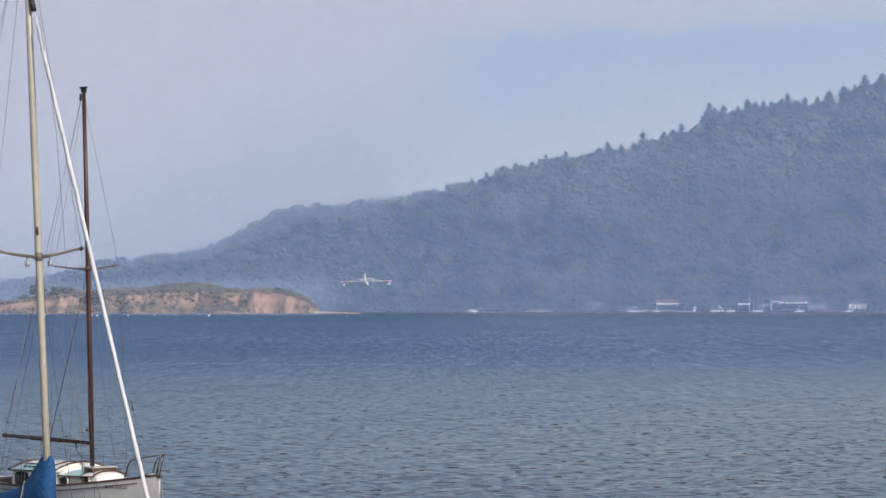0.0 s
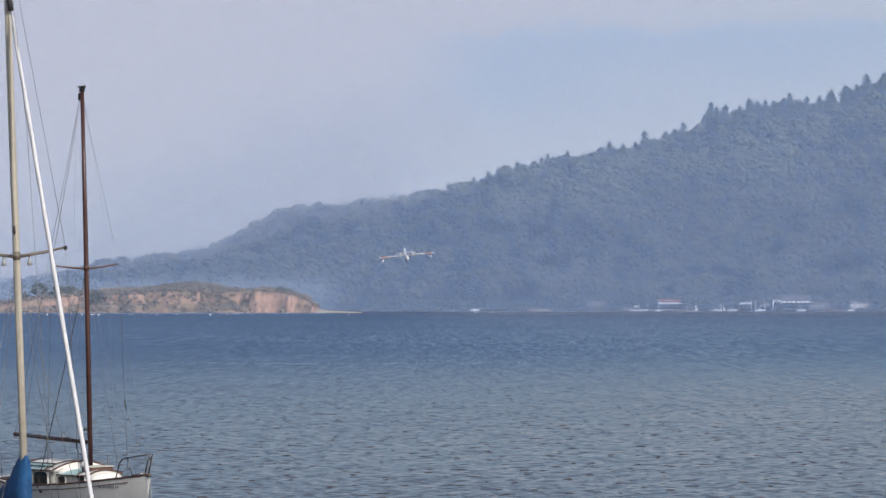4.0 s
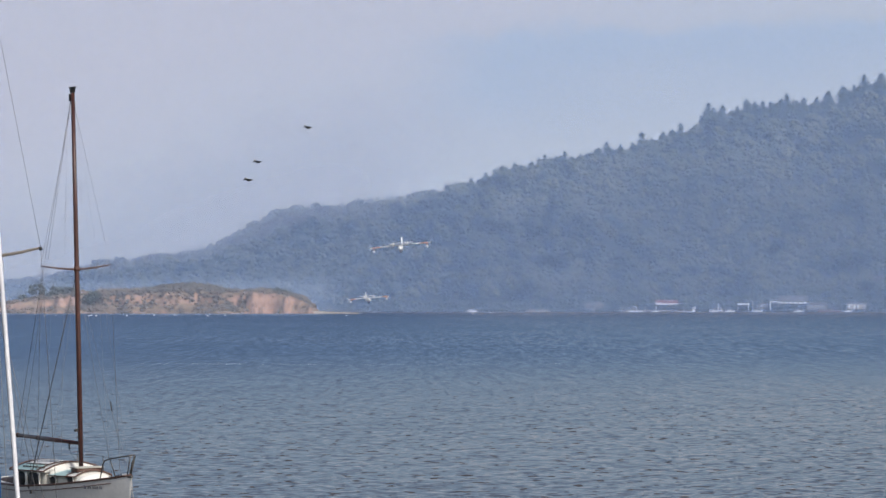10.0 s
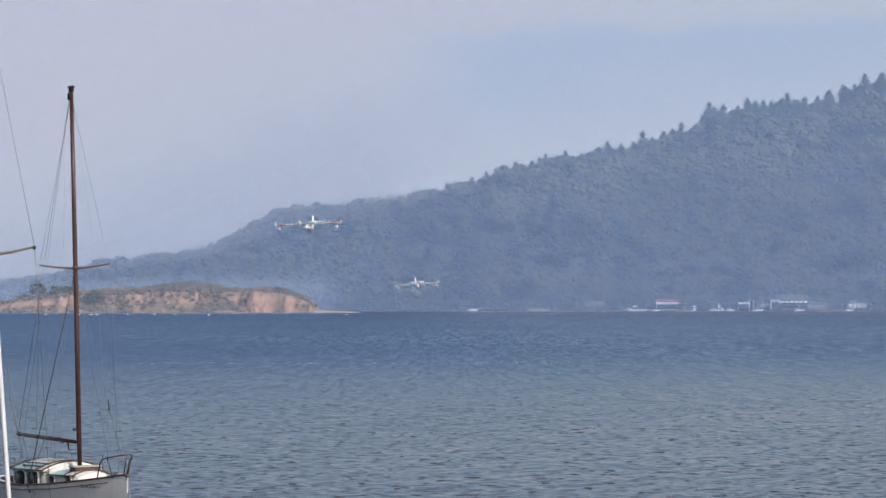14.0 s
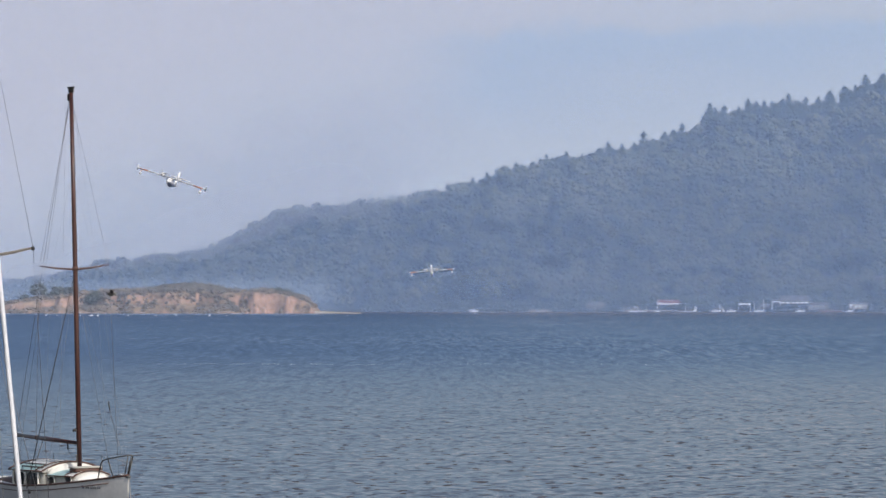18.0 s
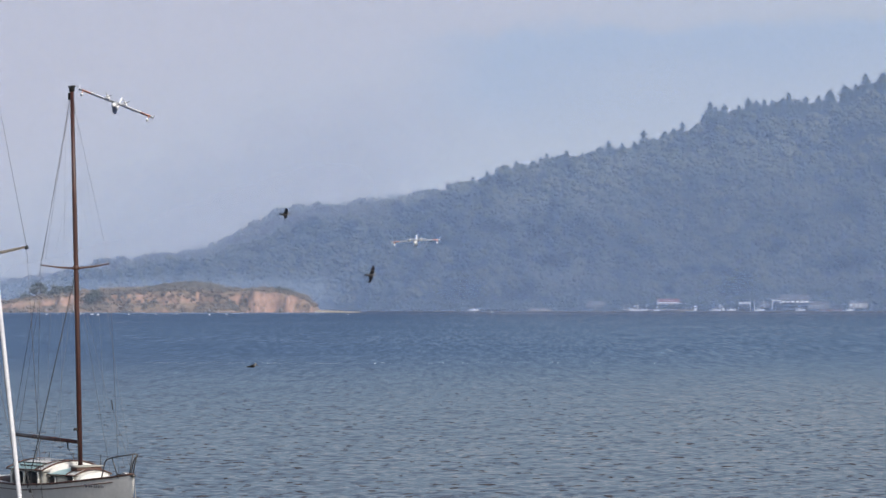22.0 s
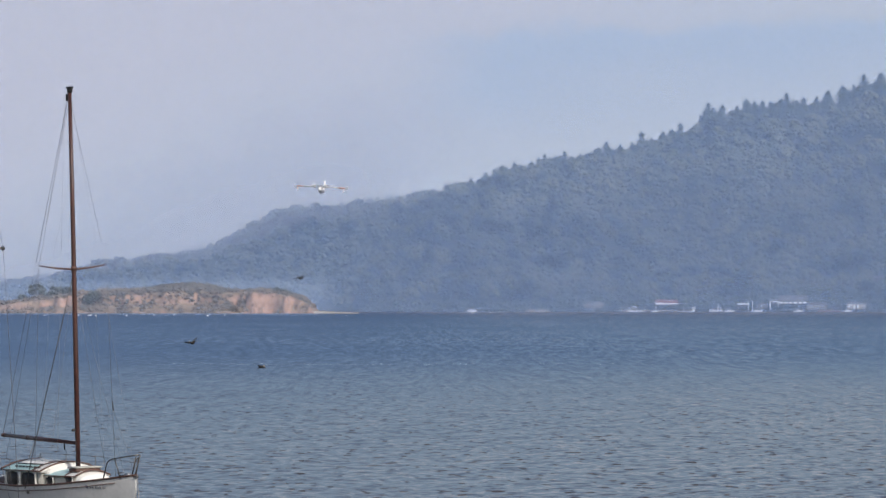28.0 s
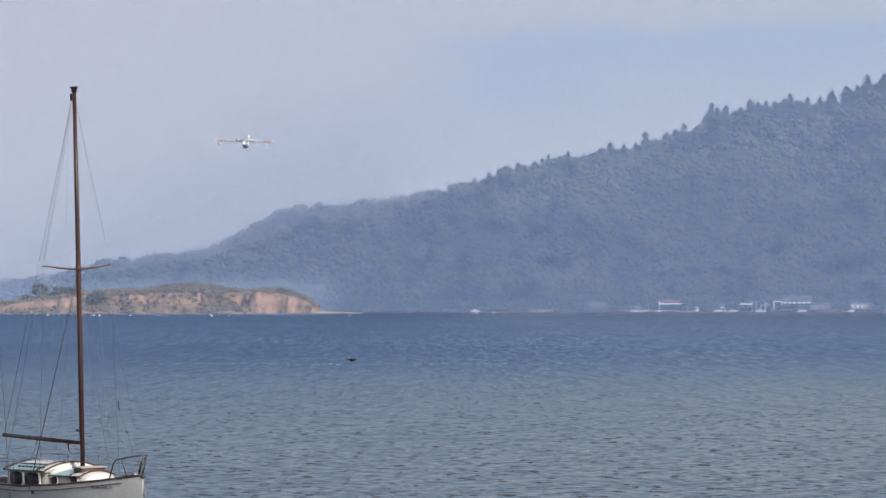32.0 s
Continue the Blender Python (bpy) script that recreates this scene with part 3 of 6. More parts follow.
def build_scrub():
    rng = np.random.default_rng(23)
    low, green = ([], []), ([], [])
    for k in range(26000):
        x, y = rng.uniform(-300, -74), ISLE_Y + rng.uniform(-4, 75)
        z = float(isle_z(x, y))
        if z < 0.7:
            continue
        cover = 0.55 * fbm(x / 22, y / 16, 101, 3) + 0.45 * fbm(x / 6, y / 5, 111, 2)
        top = z / max(isle_top(x), 1)
        bush = 0.35 + 1.15 * rng.random() ** 2.0
        if top < 0.86:
            bare = 0.47 if x > -196 else 0.57 if top > 0.45 else 0.45
            if top > 0.55 and -196 < x < -160:
                bare = 0.56
            if cover < bare or x > -108 and rng.random() < 0.95:
                continue
            dark = cover > 0.60
            (green if dark else low)[0].append((x, y, z + 0.1 * bush))
            (green if dark else low)[1].append(bush)
        else:
            on_green = -172 < x < -124 and cover > 0.30
            if cover < 0.42 or not on_green and rng.random() < 0.6:
                continue
            if on_green:
                bush *= 0.8 + 0.7 * math.sin(math.pi * (x + 172) / 48)
            tgt = green if on_green or cover > 0.6 else low
            tgt[0].append((x, y, z + 0.35 * bush))
            tgt[1].append(bush)
    for name, (c, s), m, label in (("dry_scrub", low, SCRUB, "dry brown scrub clinging to island cliffs"), ("green_scrub", green, SCRUB_GREEN, "dull green brush on the island top")):
        v, f = clump_cloud(c, s, 29, 0.4, 0.75)
        tagged(new(name, raw_mesh(name, set_out(v), f, m, False)), label, "scrub", kind="stuff")


build_scrub()


def spreading_tree(name, x, y, z, h, r, seed, leaf, label, grp, clumps=60, lean=0.0):
    """A tree with a tapered trunk, limbs and a crown of clumps."""
    rng = np.random.default_rng(seed)
    tree = group(name, label, "tree", grp, pose(x, y, z))
    bm = bmesh.new()
    tube(bm, [(0, 0, -0.5), (lean * 0.3, 0, h * 0.3), (lean, 0, h * 0.62)], [h * 0.045, h * 0.035, h * 0.015], 7)
    for k in range(6):
        a, q = rng.uniform(0, 6.283), rng.uniform(0.3, 0.5)
        tube(bm, [(lean * q, 0, h * q), (lean + math.cos(a) * r * 0.6, math.sin(a) * r * 0.6, h * (q + 0.28))], [h * 0.018, h * 0.006], 5)
    part("trunk", bm, BARK, tree)
    c, s = tree_clumps(rng, lean, 0, 0, h, r, clumps)
    v, f = clump_cloud(c, s * 0.62, seed + 1, 0.45)
    ob = new("crown", raw_mesh("crown", v, f, leaf, False))
    ob.parent = tree
    return tree


for k, (x, h, r) in enumerate(((-232, 8.4, 5.2), (-221, 6.2, 5.4), (-214, 5.0, 4.4), (-227, 3.6, 2.8), (-240, 3.4, 2.8), (-199.5, 8.6, 4.8), (-202.5, 7.0, 4.0), (-196.5, 5.4, 3.2), (-94, 3.4, 2.6), (-90, 3.0, 2.4), (-87, 2.6, 2.0))):
    yy = ISLE_Y + (30 if k < 5 else 22)
    spreading_tree("island_tree", *set_out((x, yy, float(isle_z(x, yy)) - 0.2)), h * ISLE_K, r * ISLE_K, 300 + k, ISLE_TREE, "rounded dark tree on the island top", "trees on the island", 46)


def conifer(x, y, z, h, r, seed, ragged=0.0):
    """A pointed or wind-thinned conifer on the ridge."""
    rng = np.random.default_rng(seed)
    tree = group("conifer", "tall dark conifer standing on the misty ridge" if ragged < 0.5 else "gaunt thin-crowned conifer standing on the misty ridge", "tree", "conifers along the ridge", pose(x, y, z))
    bm = bar([(0, 0, -1), (0.1, 0, h * 0.5), (0, 0, h * 0.97)], [h * 0.02, h * 0.013, h * 0.004], 6)
    cs, ss = [], []
    tiers = int(h / (0.95 + 0.9 * ragged))
    for i in range(tiers):
        q = 0.16 + 0.84 * i / tiers
        reach = r * (1 - q) ** 0.62 * (1.0 + 0.6 * rng.uniform(-1, 1)) + 0.15
        arms = 9 if ragged < 0.5 else 3
        for k in range(arms):
            a = rng.uniform(0, 6.283)
            if ragged > 0.5:
                tube(bm, [(0, 0, h * q), (math.cos(a) * reach, math.sin(a) * reach, h * q + 0.3)], [0.13, 0.05], 4)
            for d in (0.45, 0.95):
                cs.append((math.cos(a) * reach * d, math.sin(a) * reach * d, h * q - 0.18 * reach * d + rng.uniform(-0.3, 0.3)))
                ss.append((0.42 + 0.14 * reach) * (1.1 - 0.45 * d))
    cs.append((0, 0, h * 0.985))
    ss.append(0.32)
    part("trunk", bm, BARK, tree)
    v, f = clump_cloud(cs, ss, seed + 1, 0.4, 0.6)
    ob = new("crown", raw_mesh("crown", v, f, CONIFER, False))
    ob.parent = tree


def build_ridge():
    rng = np.random.default_rng(61)
    # the taller ones that break the skyline: x along the ridge, height, crown radius, thinness
    marks = [(443.0, 17.8, 4.3, 0), (424.8, 19.6, 4.5, 0), (414.5, 16.1, 4.1, 0), (403.7, 17.8, 4.3, 0), (388.9, 18.6, 4.4, 0), (377.5, 15.7, 4.0, 0), (364.4,
             16.6, 4.1, 0), (346.8, 20.1, 4.6, 0), (341.1, 16.0, 4.1, 0), (322.3, 16.6, 4.1, 0), (314.9, 14.2, 3.8, 0), (306.3, 19.1, 4.5, 0), (296.7,
             15.7, 4.0, 0), (282.4, 17.4, 4.2, 0), (274.5, 15.9, 4.0, 0.75), (268.2, 22.1, 4.6, 0), (264.2, 17.0, 4.2, 0), (239.7, 19.4, 4.5, 0),
             (230.0, 15.8, 4.0, 0), (219.8, 12.6, 3.6, 0), (201.0, 22.3, 4.6, 0), (191.3, 14.6, 3.9, 0), (178.8, 13.8, 3.8, 0), (165.7, 18.7, 4.4, 0),
             (157.2, 14.2, 3.8, 0), (145.8, 12.1, 3.5, 0.75), (123.0, 18.8, 4.4, 0), (114.5, 15.0, 3.9, 0), (103.6, 17.2, 4.2, 0), (88.8, 12.8, 3.6,
             0), (72.9, 16.9, 4.2, 0), (57.5, 15.1, 3.9, 0), (43.3, 16.4, 4.1, 0), (29.0, 14.8, 3.9, 0), (13.7, 16.0, 4.1, 0), (3.4, 17.0, 4.2, 0),
             (-10.8, 15.1, 3.9, 0), (-26.8, 13.7, 3.7, 0), (-39.3, 12.6, 3.6, 0), (-53.5, 12.8, 3.6, 0), (-82.0, 17.7, 4.3, 0), (-104.8, 17.1, 4.2,
             0), (-121.9, 16.8, 4.2, 0), (-138.9, 16.5, 4.1, 0), (-150.3, 15.6, 4.0, 0), (-163.4, 14.4, 3.8, 0)]
    for k, (x, h, r, q) in enumerate(marks):
        y = CREST_Y - 6 + rng.uniform(-5, 5)
        conifer(x, y, float(hill_z(x, y)) - 0.5, h, 0.6 + h * rng.uniform(0.24, 0.36), 400 + 3 * k, q)
    for k in range(170):
        x = rng.uniform(-160, 470)
        y = CREST_Y - 12 + rng.uniform(-22, 12)
        h = rng.uniform(9.5, 16.5)
        conifer(x, y, float(hill_z(x, y)) - 0.5, h, 1.0 + h * rng.uniform(0.26, 0.36), 1200 + 3 * k, 0.75 if k % 9 == 0 else 0)
    x = -165.0
    k = 0
    while x > -440:
        y = CREST_Y - 4 + rng.uniform(-8, 5)
        conifer(x, y, float(hill_z(x, y)) - 0.5, rng.uniform(9.5, 14.5), rng.uniform(3.6, 5.2), 600 + 3 * k, 0)
        x -= rng.uniform(7, 15)
        k += 1
    for k in range(46):
        x = rng.uniform(50, 470)
        y = CREST_Y - rng.uniform(8, 60)
        conifer(x, y, float(hill_z(x, y)) - 0.5, rng.uniform(10, 14), rng.uniform(3.6, 5), 900 + 3 * k, 0)


build_ridge()


# ---- mist ----
def mist(name, y, material, x0, x1, z0, z1, label, lean=0.0):
    """An upright sheet of mist, or one that leans back by `lean` metres a metre."""
    bm = bmesh.new()
    cols, rows = 12, 6
    xs = [x0 + (x1 - x0) * i / cols for i in range(cols + 1)]
    zs = [z0 + (z1 - z0) * j / rows for j in range(rows + 1)]
    vs = [[bm.verts.new((x, y + lean * z, z)) for x in xs] for z in zs]
    for j in range(rows):
        for i in range(cols):
            bm.faces.new((vs[j][i], vs[j][i + 1], vs[j + 1][i + 1], vs[j + 1][i]))
    ob = new(name, finish(bm, name, material))
    return tagged(ob, label, "mist", kind="backdrop")


# distance haze is painted as the blue of these added sheets
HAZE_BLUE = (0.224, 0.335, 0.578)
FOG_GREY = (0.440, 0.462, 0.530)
mist("haze", 2688, mist_material("blue haze sheet before the island", (0.33, 0.43, 0.63), 0.22, None, 10, 0.2, 0.004, (1, 1, 1), (15, 24), (-72, -54)), -700, -52, -1, 25, "thin blue-tinted sheet standing for distance haze before the island")
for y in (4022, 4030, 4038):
    mist("haze", y, mist_material("thin blue haze sheet", HAZE_BLUE, 0.165, None, 10, 0.12, 0.004), -900, 900, -0.5, 360, "thin blue-tinted sheet standing for distance haze before the hillside", 0.6)
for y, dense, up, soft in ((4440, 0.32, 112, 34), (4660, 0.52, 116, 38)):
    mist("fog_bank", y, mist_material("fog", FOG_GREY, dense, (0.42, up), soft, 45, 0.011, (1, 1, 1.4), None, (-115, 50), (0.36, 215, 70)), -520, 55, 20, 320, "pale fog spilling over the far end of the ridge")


def sky_backdrop():
    """Hazy sky behind the hills: lavender above, paler towards the ridge, with a bank of blue-grey smoke."""
    m = bpy.data.materials.new("hazy sky")
    m.use_nodes = True
    n, l = m.node_tree.nodes, m.node_tree.links
    n.clear()
    out, em, ramp = n.new("ShaderNodeOutputMaterial"), n.new("ShaderNodeEmission"), n.new("ShaderNodeValToRGB")
    co, sep = n.new("ShaderNodeTexCoord"), n.new("ShaderNodeSeparateXYZ")
    l.new(co.outputs["Object"], sep.inputs[0])

    def calc(op, *args):
        k = n.new("ShaderNodeMath")
        k.operation = op
        for i, v in enumerate(args):
            if isinstance(v, (int, float)):
                k.inputs[i].default_value = v
            else:
                l.new(v, k.inputs[i])
        return k.outputs[0]

    def ease(v, lo, hi, a=0.0, b=1.0):
        r = n.new("ShaderNodeMapRange")
        r.interpolation_type = "SMOOTHSTEP"
        for i, q in enumerate((lo, hi, a, b)):
            r.inputs[i + 1].default_value = q
        l.new(v, r.inputs[0])
        return r.outputs[0]

    def billow(scale, tall, detail):
        mp, noi = n.new("ShaderNodeMapping"), n.new("ShaderNodeTexNoise")
        mp.inputs["Scale"].default_value = (1.0, 1.0, tall)
        noi.inputs["Scale"].default_value, noi.inputs["Detail"].default_value = scale, detail
        l.new(co.outputs["Object"], mp.inputs[0])
        l.new(mp.outputs[0], noi.inputs["Vector"])
        return calc("SUBTRACT", noi.outputs[0], 0.5)

    x, z = sep.outputs[0], sep.outputs[2]
    l.new(ease(calc("MULTIPLY_ADD", x, -0.34, calc("MULTIPLY_ADD", billow(0.004, 2.5, 4.0), 90.0, z)), 90.0, 400.0), ramp.inputs[0])
    e = ramp.color_ramp.elements
    e[0].position, e[0].color = 0.0, (0.465, 0.484, 0.500, 1)
    e[1].position, e[1].color = 1.0, (0.528, 0.494, 0.500, 1)
    # the smoke: a ragged top edge, thinning out below and to the west
    wob = calc("MULTIPLY", billow(0.012, 1.6, 6.0), 75.0)
    drift = calc("MULTIPLY", billow(0.006, 2.4, 3.0), 90.0)
    over = calc("ADD", calc("SUBTRACT", z, calc("MULTIPLY_ADD", x, 0.05, 284.0)), wob)
    under = calc("ADD", calc("SUBTRACT", z, calc("MULTIPLY_ADD", x, 0.10, 205.0)), drift)
    mask = calc("MULTIPLY", ease(over, -10.0, 10.0, 1.0, 0.0), ease(under, -50.0, 50.0))
    mask = calc("MULTIPLY", mask, ease(calc("ADD", x, drift), -80.0, 70.0))
    mix = n.new("ShaderNodeMix")
    mix.data_type = "RGBA"
    l.new(calc("MULTIPLY", mask, 0.9), mix.inputs[0])
    l.new(ramp.outputs[0], mix.inputs[6])
    mix.inputs[7].default_value = (0.380, 0.436, 0.510, 1)
    l.new(mix.outputs[2], em.inputs[0])
    l.new(em.outputs[0], out.inputs[0])
    bm = bmesh.new()
    rr = [ring(bm, [(x, 4945 + (abs(x) > 700) * (-0.0004) * (abs(x) - 700) ** 2, z) for x in (-4000, -2500, -1400, -700, 0, 700, 1400, 2500, 4000)]) for z in (-3, 300, 600)]
    skin(bm, rr, close=False, caps=False)
    return tagged(new("backdrop", finish(bm, "backdrop", m)), "pale lavender hazy sky with a bank of blue-grey smoke", "sky", kind="backdrop")


sky_backdrop()


# ---- sailing boats ----
def hull_mesh(stations, n=9):
    """stations: x, half beam, sheer height, keel depth, fullness."""
    bm = bmesh.new()
    rings = []
    for x, b, zs, zk, full in stations:
        pts = []
        for i in range(2 * n + 1):
            q = (i - n) / n
            s = abs(q)
            y = b * (s ** full) * (1 if q > 0 else -1)
            pts.append((x, y, zk + (zs - zk) * s ** 1.9))
        rings.append(ring(bm, pts))
    skin(bm, rings, close=False, caps=False)
    bm.faces.new(rings[0])
    return bm


def sheer_strip(stations, side, inset, half, lift):
    """The rail that runs round the edge of the deck."""
    pts = [(x, side * max(b - inset, 0.0), zs + lift) for x, b, zs, zk, full in stations]
    return bar(pts, half, 6)


def deck_mesh(stations, drop=0.03):
    bm = bmesh.new()
    rings = [ring(bm, [(x, b * 0.97 * q, zs - drop + 0.05 * (1 - q * q)) for q in (-1, -0.5, 0, 0.5, 1)]) for x, b, zs, zk, full in stations]
    skin(bm, rings, close=False, caps=False)
    low = [ring(bm, [(v.co.x, v.co.y, v.co.z - 0.03) for v in r]) for r in rings]
    skin(bm, low, close=False, caps=False)
    return bm


def arch_box(x0, x1, half0, half1, z0, top0, top1, crown=0.12, lean=0.1, round_front=0.0):
    """A cabin: upright sides, an arched roof and a leaning front."""
    bm = bmesh.new()
    rings = []
    steps = 9
    for k in range(steps + 1):
        q = k / steps
        x, half, top = x0 + (x1 - x0) * q, half0 + (half1 - half0) * q, top0 + (top1 - top0) * q
        if round_front and q > 0.75:
            s = (q - 0.75) / 0.25
            half *= 1 - 0.28 * s * s
        pts = [(x, -half, z0), (x, -half * 0.97, z0 + (top - z0) * 0.82)]
        for i in range(9):
            a = -1 + 2 * (i + 0.5) / 9
            pts.append((x, half * 0.97 * a, top + crown * (1 - a * a) - 0.02))
        pts += [(x, half * 0.97, z0 + (top - z0) * 0.82), (x, half, z0)]
        if k == steps:
            pts = [(px + lean * (1 - (pz - z0) / max(top + crown - z0, 0.01)), py, pz) for px, py, pz in pts]
        rings.append(ring(bm, pts))
    skin(bm, rings)
    return bm


def oval_plate(cx, cz, w, h, y, thick=0.02, power=3.2, slope=0.0):
    bm = bmesh.new()
    n = 20
    rr = []
    for dy in (0, -thick):
        pts = []
        for k in range(n):
            a = 2 * math.pi * k / n
            c, s = math.cos(a), math.sin(a)
            e = (abs(c) ** power + abs(s) ** power) ** (-1 / power)
            pts.append((cx + w / 2 * c * e, y + dy + slope * h / 2 * s * e, cz + h / 2 * s * e))
        rr.append(ring(bm, pts))
    skin(bm, rr)
    return bm


SHEER_A = [(-4.9, 0.70, 0.88, 0.25, 0.5), (-4.2, 0.95, 0.82, -0.1, 0.5), (-2.8, 1.18, 0.765, -0.4, 0.5), (-1.2, 1.24, 0.76, -0.5, 0.52), (0.5, 1.02, 0.84, -0.5, 0.6),
           (1.8, 0.62, 0.955, -0.4, 0.75), (2.8, 0.27, 1.06, -0.3, 0.95), (3.3, 0.10, 1.12, -0.1, 1.1), (3.5, 0.02, 1.145, 0.1, 1.2)]


def arch(x, half, edge, crown, r, m, parent, reach=1.0):
    """A bent moulding over a cabin top."""
    return part("roof_trim", bar([(x, half * q, edge + crown * (1 - q * q)) for q in (k / 6 * reach for k in range(-6, 7))], r, 6), m, parent)


def wooden_sailboat():
    boat = group("sailboat", "old white sailboat with red-brown mast and bare rigging, at anchor", "boat")
    part("hull", hull_mesh(SHEER_A), HULL_WHITE, boat, "scuffed off-white hull")
    part("deck", deck_mesh(SHEER_A), CABIN_WHITE, boat)
    for side in (-1, 1):
        part("toe_rail", sheer_strip(SHEER_A, side, 0.0, 0.028, 0.02), DARK_WOOD, boat, "dark brown wooden rail")
        stripe = [(x, side * (b * 0.985 + 0.006), zs - 0.115, 0, 0) for x, b, zs, zk, f in SHEER_A[2:7]]
        part("stripe", bar([p[:3] for p in stripe], 0.011, 5), DARK_WOOD, boat, "thin dark stripe below the rail")
    # white strip painted in for the sunlit stem edge
    part("stem_highlight", bar([(3.5, 0, 1.10), (3.47, 0, 0.8), (3.40, 0, 0.45), (3.30, 0, 0.1), (3.22, 0, -0.1)], [0.022, 0.034, 0.036, 0.036, 0.03], 8), CABIN_WHITE, boat, "white strip for the lit edge of the stem")
    # low fore cabin: side grimy and toned for shade, teal roof planking, white brow and front
    part("trunk_cabin", arch_box(-0.62, 0.84, 0.70, 0.48, 0.66, 1.055, 1.06, 0.12, 0.05), CABIN_GRIME_SHADE, boat, "low cabin side, grimy and toned for shade")
    part("roof_panel", arch_box(-0.60, 0.40, 0.725, 0.565, 1.045, 1.085, 1.085, 0.135, 0.0), PALE_TEAL, boat, "pale teal roof planking")
    part("cabin_roof", arch_box(0.40, 0.86, 0.565, 0.505, 1.045, 1.085, 1.085, 0.135, 0.02), CABIN_WHITE, boat, "white roof edge")
    part("cabin_front", arch_box(0.80, 1.02, 0.485, 0.465, 0.66, 1.055, 1.01, 0.12, 0.10), CABIN_WHITE, boat, "white painted cabin front")
    # doghouse: windows in a grimy side toned for shade, teal-edged roof, white crown
    house = part("doghouse", arch_box(-2.86, -0.62, 0.86, 0.79, 0.62, 1.15, 1.165, 0.20, 0.05), CABIN_GRIME_SHADE, boat, "raised doghouse, grimy grey toned for shade")
    part("doghouse_roof", arch_box(-2.96, -1.08, 0.905, 0.843, 1.13, 1.165, 1.176, 0.215, 0.0), PALE_TEAL, boat, "pale teal roof planking")
    part("roof_brow", arch_box(-1.08, -0.58, 0.843, 0.825, 1.13, 1.176, 1.18, 0.215, 0.04), CABIN_WHITE, boat, "white strip across the roof front")
    part("roof_top", arch_box(-2.75, -1.15, 0.50, 0.47, 1.30, 1.335, 1.335, 0.085, 0.03), CABIN_WHITE, boat, "weathered white roof crown")
    part("doghouse_brow", arch_box(-0.64, -0.50, 0.70, 0.68, 1.00, 1.155, 1.15, 0.195, 0.05), CABIN_WHITE, boat, "white front of the doghouse")
    for x, w in ((-2.30, 0.74), (-1.37, 0.82)):
        for side in (-1, 1):
            yy = 0.85 - 0.032 * (x + 2.4)
            part("window_surround", oval_plate(x, 0.93, w + 0.09, 0.43, side * yy, 0.02 * side, 4.0), CABIN_WHITE, house, "pale window surround")
            part("window", oval_plate(x, 0.93, w, 0.37, side * (yy + 0.012), 0.025 * side, 4.0), DARK_GLASS, house, "dark cabin window")
    for side in (-1, 1):
        for x in (-2.76, -1.84, -0.86):
            part("window_post", boxed((x - 0.03, side * 0.845 - 0.02, 0.76), (x + 0.03, side * 0.845 + 0.02, 1.12), 0.008), CABIN_WHITE, house, "pale post between the windows")
        part("grab_rail", bar([(-2.5, side * 0.60, 1.318), (-0.95, side * 0.56, 1.328)], 0.016, 6), BLACK, boat, "black grab rail on the roof")
        for k in range(7):
            x = -2.45 + k * 0.24
            part("vent_slot", boxed((x + 0.02, side * 0.70 - 0.03, 1.235), (x + 0.12, side * 0.70 + 0.03, 1.268), 0.008), BLACK, boat)
    for x, w, h, zc in ((-0.42, 0.50, 0.20, 0.925), (0.48, 0.50, 0.22, 0.96)):
        for side in (-1, 1):
            yy = 0.655 - 0.15 * (x + 0.62) + 0.035
            part("porthole_rim", oval_plate(x, zc, w + 0.07, h + 0.06, side * yy, 0.02 * side, 2.8, ), CABIN_WHITE, boat, "pale porthole rim")
            part("porthole", oval_plate(x, zc, w, h, side * (yy + 0.012), 0.025 * side, 2.8), DARK_GLASS, boat, "dark oval porthole")
    hatch = part("hatch", boxed((0.18, -0.36, 1.16), (0.64, 0.36, 1.265), 0.03), DARK_WOOD, boat, "dark wooden fore hatch")
    part("hatch_lid", boxed((0.15, -0.39, 1.262), (0.67, 0.39, 1.295), 0.02), CABIN_GRIME_SHADE, hatch, "grey weathered hatch lid")
    arch(0.90, 0.50, 1.075, 0.135, 0.022, DARK_WOOD, boat)
    arch(0.40, 0.57, 1.085, 0.135, 0.014, DARK_WOOD, boat)
    arch(-0.57, 0.825, 1.18, 0.215, 0.024, DARK_WOOD, boat)
    arch(-1.08, 0.845, 1.178, 0.215, 0.016, DARK_WOOD, boat)
    arch(-2.95, 0.905, 1.172, 0.215, 0.022, DARK_WOOD, boat)
    for side in (-1, 1):
        part("roof_trim", bar([(-2.96, side * 0.91, 1.15), (-0.57, side * 0.83, 1.165)], 0.020, 5), DARK_WOOD, boat)
        part("roof_trim", bar([(-0.60, side * 0.73, 1.05), (0.90, side * 0.51, 1.06)], 0.016, 5), DARK_WOOD, boat)
    part("cockpit_coaming", arch_box(-4.3, -2.75, 0.72, 0.80, 0.66, 0.90, 0.96, 0.02, 0.0), DARK_WOOD, boat, "dark cockpit coaming")
    part("scupper", boxed((-0.55, -1.245, 0.60), (-0.45, -1.20, 0.70), 0.01), BLACK, boat, "small dark scupper in the hull")
    part("bow_cleat", boxed((2.62, -0.10, 1.06), (2.80, 0.10, 1.14), 0.03), BLACK, boat)
    part("windlass", boxed((2.95, -0.09, 1.09), (3.15, 0.09, 1.20), 0.03), PLANE_GREY, boat, "grey bow windlass")
